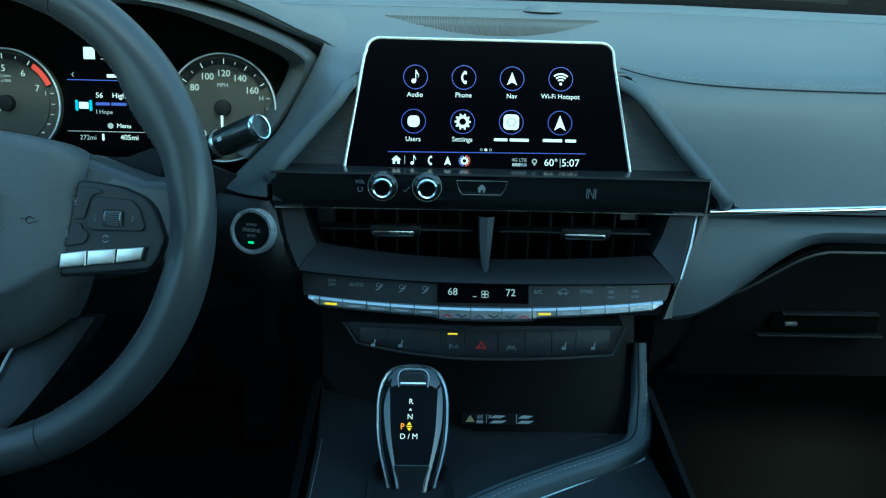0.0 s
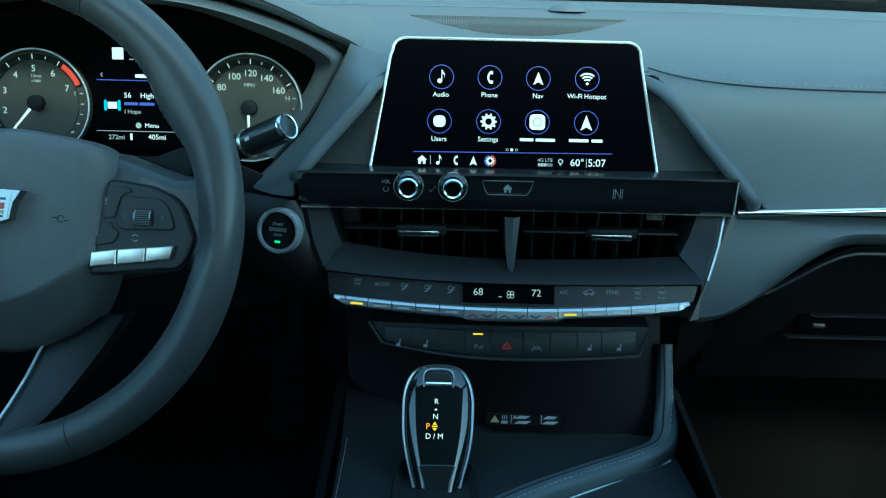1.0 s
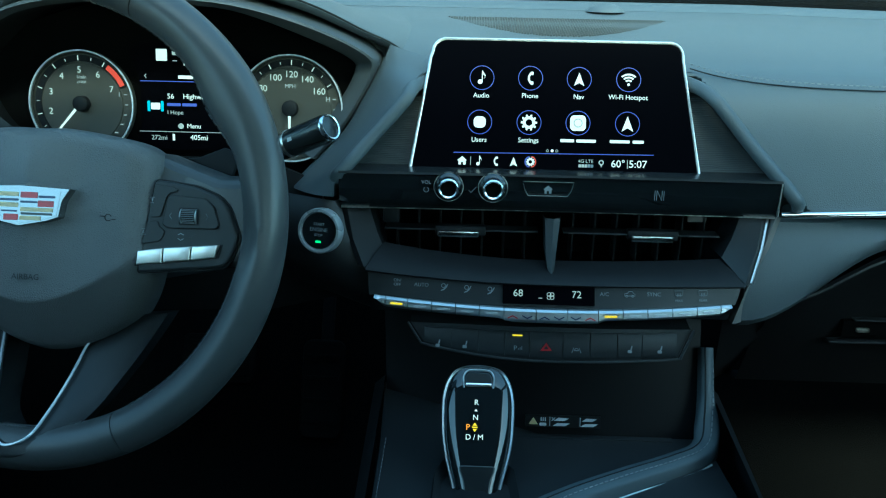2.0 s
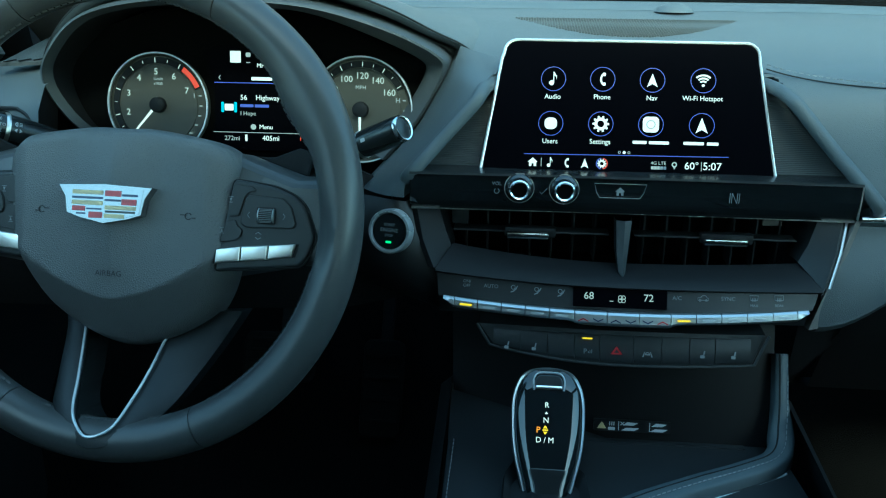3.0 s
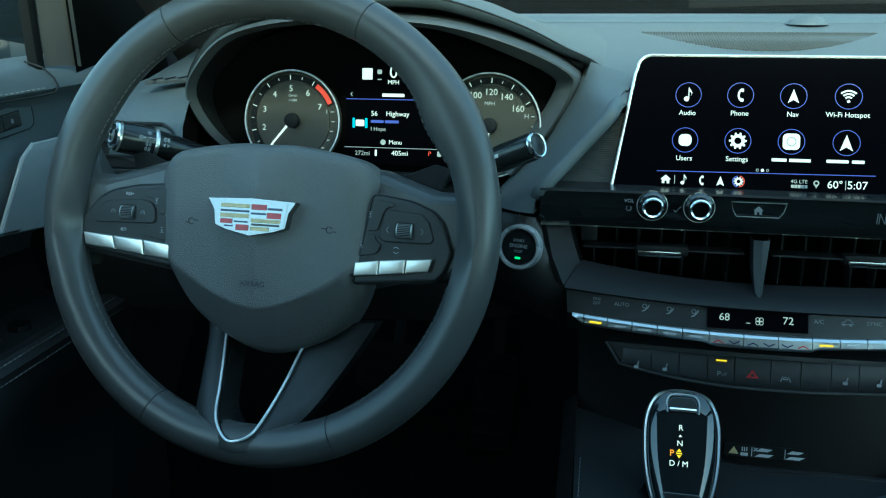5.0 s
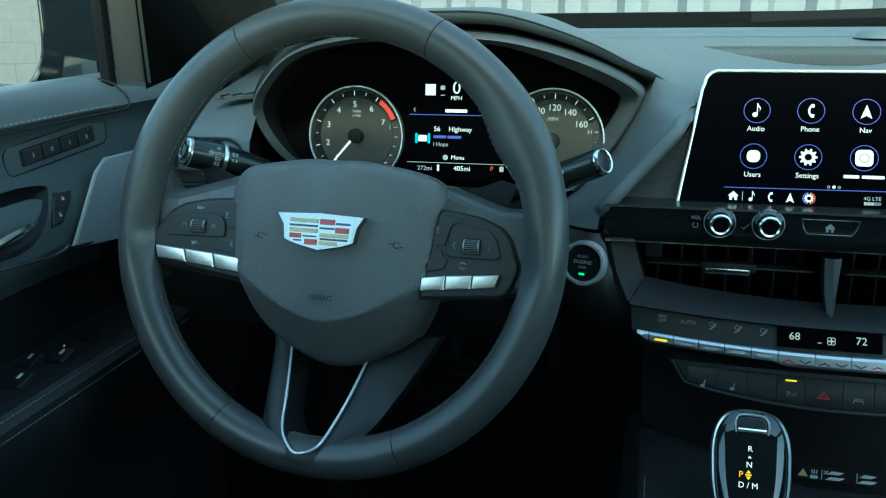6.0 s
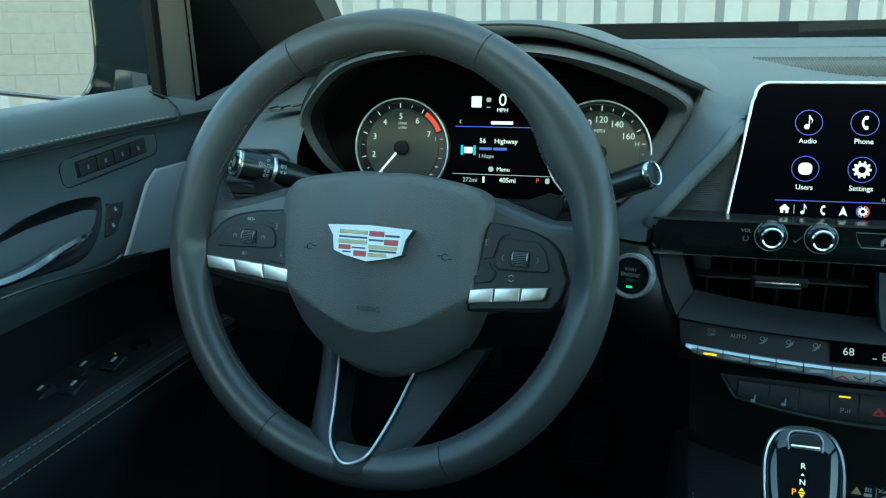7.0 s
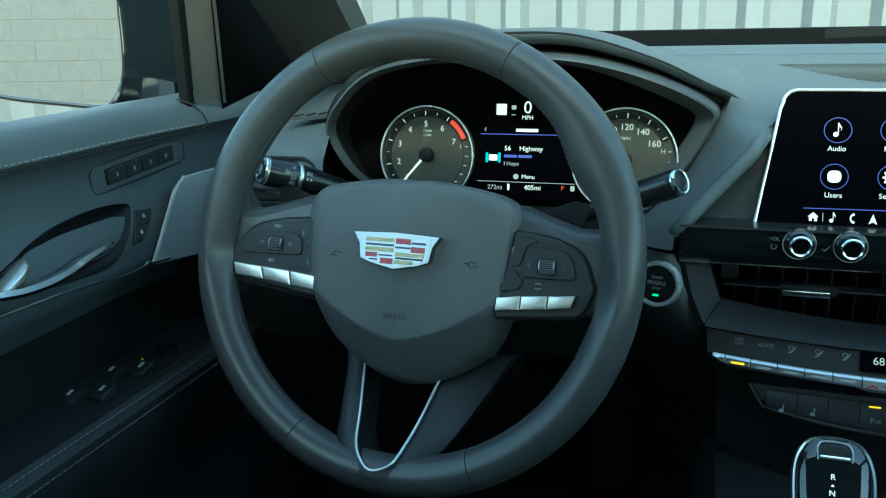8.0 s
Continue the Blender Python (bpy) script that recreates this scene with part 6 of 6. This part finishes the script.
# memory switch strip
MS = basis((-0.6325, 0.6365, 1.0275), (0.06, 1, 0.085), (0.0, -0.085, 1))
ms = part("memory_switches", prism(rrect(0.132, 0.026, 0.009), -0.010, 0.0012, 0.001), LEATHER, door, local=MS)
part("memory_outline", sweep([Vector((x, y, 0.0006)) for x, y in rrect(0.132, 0.026, 0.009)], disc_profile(0.0008, 6), closed=True), SEAM, ms)
part("memory_gap", prism(rrect(0.0960, 0.0155, 0.0015, 0.0003, 0), 0.0, 0.0016), SEAM, ms)
for k in range(4):
    part("memory_button", prism(rrect(0.0225, 0.0130, 0.0012, -0.0345 + k * 0.0232, 0), 0.0, 0.0034, 0.0008), SOFT, ms)
    part("memory_mark", box(-0.0345 + k * 0.0232, 0, 0.0036, 0.002 + 0.001 * (k % 2), 0.004, 0.0002), INKDIM, ms)
# handle bowl, lock switches and pull
DB = basis((-0.6185, 0.5, 0.965), (0, 1, 0), (-0.36, 0, 1))
bowl = [(p.x, p.y) for p in smooth_path([(-0.085, 0.002, 0), (-0.0379, 0.0190, 0), (-0.0189, 0.0255, 0), (0.0188, 0.0335, 0), (0.0634, 0.0362, 0), (0.0990, 0.0320, 0), (0.1010, 0.0240, 0), (0.0837, 0.0015, 0), (0.0531, -0.0150, 0), (0.0054, -0.0140, 0), (-0.0642, -0.0070, 0)], 5, closed=True)]
bc = Vector((0.025, 0.010))
rows = []
for k, z in ((1.035, -0.002), (1.03, 0.0035), (1.0, 0.0055), (0.975, 0.0050), (0.90, 0.0030), (0.70, 0.0018), (0.40, 0.0014), (0.05, 0.0014)):
    rows.append([DB @ Vector((bc.x + (x - bc.x) * k, bc.y + (y - bc.y) * k, z)) for x, y in bowl])
part("handle_bowl", loft(rows, close_u=True, caps=True), TRAY, door, "dished black handle bowl", sharp=50)
lock2d = [(0.108, 0.0225), (0.133, 0.0210), (0.1245, 0.0104), (0.106, -0.0040), (0.0905, -0.0055)]
part("lock_gap", prism(soft_corners(swell(lock2d, 0.0012), 0.003), -0.004, 0.0028), SEAM, door, local=DB)
lk = part("lock_switch", prism(soft_corners(lock2d, 0.003), -0.004, 0.0045, 0.001), SOFT, door, local=DB)
part("lock_split", box(0.110, 0.0085, 0.0046, 0.024, 0.0007, 0.0003), SEAM, lk)
for x, y in ((0.1165, 0.0155), (0.1050, 0.0020)):
    bm = box(x, y, 0.0047, 0.0030, 0.0024, 0.0003)
    ring(0.0012, 0.0004, 0.0045, 0.0048, x, y + 0.0014, 10, 0, 180, bm=bm)
    part("lock_mark", bm, INK, lk)
hp = smooth_path([DB @ Vector(v) for v in ((0.0720, 0.0042, 0.006), (0.0488, 0.0020, 0.013), (0.0144, -0.0020, 0.015), (-0.0102, -0.0065, 0.015), (-0.0338, -0.0080, 0.014), (-0.0563, -0.0065, 0.013), (-0.0800, -0.0020, 0.012), (-0.130, 0.0060, 0.010))], 6)
part("pull_handle", sweep(hp, [(-0.0030, -0.0026), (0.0026, -0.0030), (0.0040, 0.0), (0.0026, 0.0032), (-0.0022, 0.0036), (-0.0040, 0.0)], scale=lambda t: 0.55 + 0.55 * min(1.0, t * 3)), BRIGHT, door, "satin chrome pull handle")
root = [[DB @ Vector((x0 + (x1 - x0) * t, y0 + (y1 - y0) * t, 0.004 + h * math.sin(math.pi * t))) for t in np.linspace(0, 1, 9)] for x0, y0, x1, y1, h in ((-0.034, 0.0175, -0.030, 0.0130, 0.002), (-0.040, 0.0170, -0.033, 0.0040, 0.007), (-0.052, 0.0120, -0.042, -0.0030, 0.009), (-0.075, 0.0020, -0.060, -0.0070, 0.008), (-0.110, -0.006, -0.100, -0.010, 0.006))]
part("handle_root", loft(root), SATIN, door, "flared satin metal handle root")
# ribbed silver speaker panel
rows = []
for v in np.linspace(0, 1, 161):
    z = 0.938 + (1.010 - 0.938) * v
    ys = 0.606 + 0.045 * min(1, v / 0.85) + 0.018 * max(0, (v - 0.85) / 0.15)
    zz = 0.0003 * math.sin(v * 80 * math.pi)
    rows.append([(-0.6080 + zz + 0.014 * t, ys + 0.16 * t, z - 0.030 * t * (1 - v) * 0.6) for t in np.linspace(0, 1, 8)])
part("speaker_panel", thick(loft(rows), 0.003), DOORSILVER, door, "ribbed silver speaker panel", sharp=80)
part("panel_edge", sweep([Vector((-0.6070, 0.6055 + 0.045 * min(1, v / 0.85) + 0.018 * max(0, (v - 0.85) / 0.15), 0.938 + 0.072 * v)) for v in np.linspace(0, 1, 20)], disc_profile(0.0016, 8)), DOORSILVER, door)
ch = smooth_path([(-0.6005, 0.20, 0.962), (-0.6030, 0.4218, 0.9526), (-0.6035, 0.4935, 0.9483), (-0.6040, 0.5600, 0.9405), (-0.6040, 0.5850, 0.9400), (-0.6040, 0.5964, 0.9425), (-0.6040, 0.6025, 0.9398), (-0.6030, 0.6737, 0.9310), (-0.597, 0.78, 0.921)], 8)
part("door_chrome", sweep(ch, disc_profile(0.0014, 8)), BRIGHT, door, "thin chrome line")
# armrest and window switches
rows = []
for y in np.linspace(-0.3, 0.72, 30):
    rows.append([(-0.660, y, 0.87 - 0.01 * y), (-0.645, y, 0.850 - 0.010 * y), (-0.590, y, 0.848 - 0.012 * y), (-0.584, y, 0.852 - 0.012 * y), (-0.572, y, 0.853 - 0.012 * y), (-0.560, y, 0.846 - 0.012 * y), (-0.556, y, 0.830 - 0.012 * y), (-0.562, y, 0.80), (-0.60, y, 0.70), (-0.63, y, 0.50)])
part("armrest", loft(rows), PLASTIC, door, "black stitched armrest")
for dx, dz in ((-0.566, 0.8515), (-0.5575, 0.8405)):
    stitches([(dx, y, dz - 0.012 * y) for y in np.linspace(-0.25, 0.70, 40)], "stitching", door, (0.6, 0, 0.8), 0.0035, 0.0025, 0.0004)
for y, x in ((0.515, -0.608), (0.567, -0.606), (0.500, -0.630), (0.552, -0.628)):
    w_ = part("window_switch", prism(rrect(0.020, 0.022, 0.003), 0.0, 0.006, 0.002), PLASTIC, door, local=basis((x, y, 0.842), (1, 0, 0), (0, 1, 0.25)))
    part("switch_mark", box(0, 0.003, 0.0062, 0.003, 0.007, 0.0004), INK, w_)
part("mirror_switch", lathe([(0.011, 0.0), (0.010, 0.006), (0.001, 0.007)], 20, Matrix.Translation((-0.612, 0.615, 0.841))), PIANO, door)
part("switch_lamp", box(-0.622, 0.590, 0.8435, 0.0008, 0.0008, 0.0006), AMBER_LIT, door)
part("door_shell", box(-0.735, 0.30, 0.79, 0.09, 1.20, 0.56, 0.02), PAINT, door)
# window frame: divider post, sail panel
part("divider_post", box(-0.634, 0.727, 1.22, 0.012, 0.012, 0.32, 0.003), RUBBER, door)
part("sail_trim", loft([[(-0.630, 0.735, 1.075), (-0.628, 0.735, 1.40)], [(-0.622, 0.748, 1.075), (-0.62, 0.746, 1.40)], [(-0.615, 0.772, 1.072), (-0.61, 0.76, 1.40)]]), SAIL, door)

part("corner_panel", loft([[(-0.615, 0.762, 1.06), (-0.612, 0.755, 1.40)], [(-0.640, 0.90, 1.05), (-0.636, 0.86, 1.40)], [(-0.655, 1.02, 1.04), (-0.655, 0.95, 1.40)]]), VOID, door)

# ---- windscreen pillars and glass ----
for s_ in (-1, 1):
    foot = Vector((0.06 + s_ * 0.615, 0.99, 1.05))
    mid = Vector((0.06 + s_ * 0.580, 0.72, 1.23))
    head = Vector((0.06 + s_ * 0.55, 0.30, 1.445))
    pl = thing("windscreen_pillar", "dark trimmed windscreen pillar", "pillar", "windscreen pillars", kind="structure")
    prof_ = [(-0.050, -0.018), (0.0, -0.030), (0.045, -0.020), (0.055, 0.01), (0.0, 0.030), (-0.055, 0.01)]
    # left pillar takes the shaded copy, the right one the paler trim
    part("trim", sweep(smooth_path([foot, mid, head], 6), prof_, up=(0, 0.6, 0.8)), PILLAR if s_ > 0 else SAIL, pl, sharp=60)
ws = part("windscreen", loft([[(0.06 + s * 0.62 * (1 - 0.12 * t), 1.02 - 0.68 * t - 0.10 * s * s * (1 - t * 0.5), 1.10 + 0.345 * t) for s in np.linspace(-1, 1, 17)] for t in np.linspace(0, 1, 9)]), bpy.data.materials.new("clear_glass"))
gm = ws.data.materials[0]
gm.use_nodes = True
gm.node_tree.nodes.remove(gm.node_tree.nodes["Principled BSDF"])
tr_, gl_, mx_ = gm.node_tree.nodes.new("ShaderNodeBsdfTransparent"), gm.node_tree.nodes.new("ShaderNodeBsdfGlossy"), gm.node_tree.nodes.new("ShaderNodeMixShader")
gl_.inputs["Roughness"].default_value = 0.01
mx_.inputs[0].default_value = 0.012
gm.node_tree.links.new(tr_.outputs[0], mx_.inputs[1])
gm.node_tree.links.new(gl_.outputs[0], mx_.inputs[2])
gm.node_tree.links.new(mx_.outputs[0], gm.node_tree.nodes["Material Output"].inputs[0])
ws.visible_shadow = False
tagged(ws, "clear curved windscreen glass", "windscreen", kind="structure")
# bonnet and wiper beyond the glass
bon = part("bonnet", thick(loft([[(0.06 + s * 0.72, 1.12 + 1.0 * t - 0.08 * s * s, 1.040 - 0.13 * t * t - 0.03 * s * s) for s in np.linspace(-1, 1, 13)] for t in np.linspace(0, 1, 8)]), 0.01), PAINT)
tagged(bon, "blue-black painted bonnet beyond the windscreen", "car bonnet", kind="structure")
wip = thing("wiper", "black windscreen wiper resting on the glass", "wiper")
part("blade", sweep([Vector((0.02 + 0.5 * t, 1.075 - 0.04 * t, 1.126 + 0.006 * math.sin(t * 3))) for t in np.linspace(0, 1, 12)], [(-0.004, -0.005), (0.004, -0.005), (0.003, 0.005), (-0.003, 0.005)]), RUBBER, wip)

# ---- door mirror ----
mir = thing("door_mirror", "black door mirror reflecting a pale block wall", "mirror")
MM = basis((-0.855, 0.770, 1.137), (0.97, 0.245, 0.0), (0.02, 0.05, 1))
mo = [(p.x, p.y) for p in smooth_path([(-0.125, 0.0, 0), (-0.115, -0.030, 0), (-0.090, -0.047, 0), (-0.043, -0.0590, 0), (0.02, -0.0665, 0), (0.064, -0.0710, 0), (0.0785, -0.0655, 0), (0.0925, -0.0431, 0), (0.0975, -0.0187, 0), (0.0985, 0.0281, 0), (0.095, 0.060, 0), (0.06, 0.080, 0), (-0.05, 0.08, 0), (-0.11, 0.05, 0)], 4, closed=True)]
part("glass", prism(mo, -0.002, 0.0), MIRROR, mir, "mirror glass", local=MM)
part("rim", sweep([Vector((x * 1.015, y * 1.02, -0.001)) for x, y in mo], disc_profile(0.0035, 8), closed=True), PIANO, mir, local=MM)
rows = []
for k, d, dx in ((1.03, 0.003, 0.0), (1.06, -0.012, 0.006), (1.07, -0.045, 0.030), (1.03, -0.085, 0.060), (0.88, -0.125, 0.074), (0.55, -0.150, 0.070), (0.15, -0.160, 0.06)):
    rows.append([(x * k + dx, y * k, d) for x, y in mo])
part("housing", loft(rows, close_u=True, caps=False), PAINT, mir, local=MM, sharp=60)
part("foot", thick(loft([[(-0.8059, 0.85, 1.048), (-0.7909, 0.85, 1.0830)], [(-0.76, 0.852, 1.046), (-0.757, 0.852, 1.0830)], [(-0.700, 0.86, 1.040), (-0.700, 0.86, 1.0795)]]), 0.012), PIANO, mir, "gloss black mirror foot")
part("arm", loft([[(-0.70, 0.80, 1.062), (-0.70, 0.87, 1.062), (-0.70, 0.87, 1.092), (-0.70, 0.80, 1.092)], [(-0.82, 0.83, 1.075), (-0.82, 0.88, 1.075), (-0.82, 0.88, 1.105), (-0.82, 0.83, 1.105)]], close_u=True, caps=True), PAINT, mir)
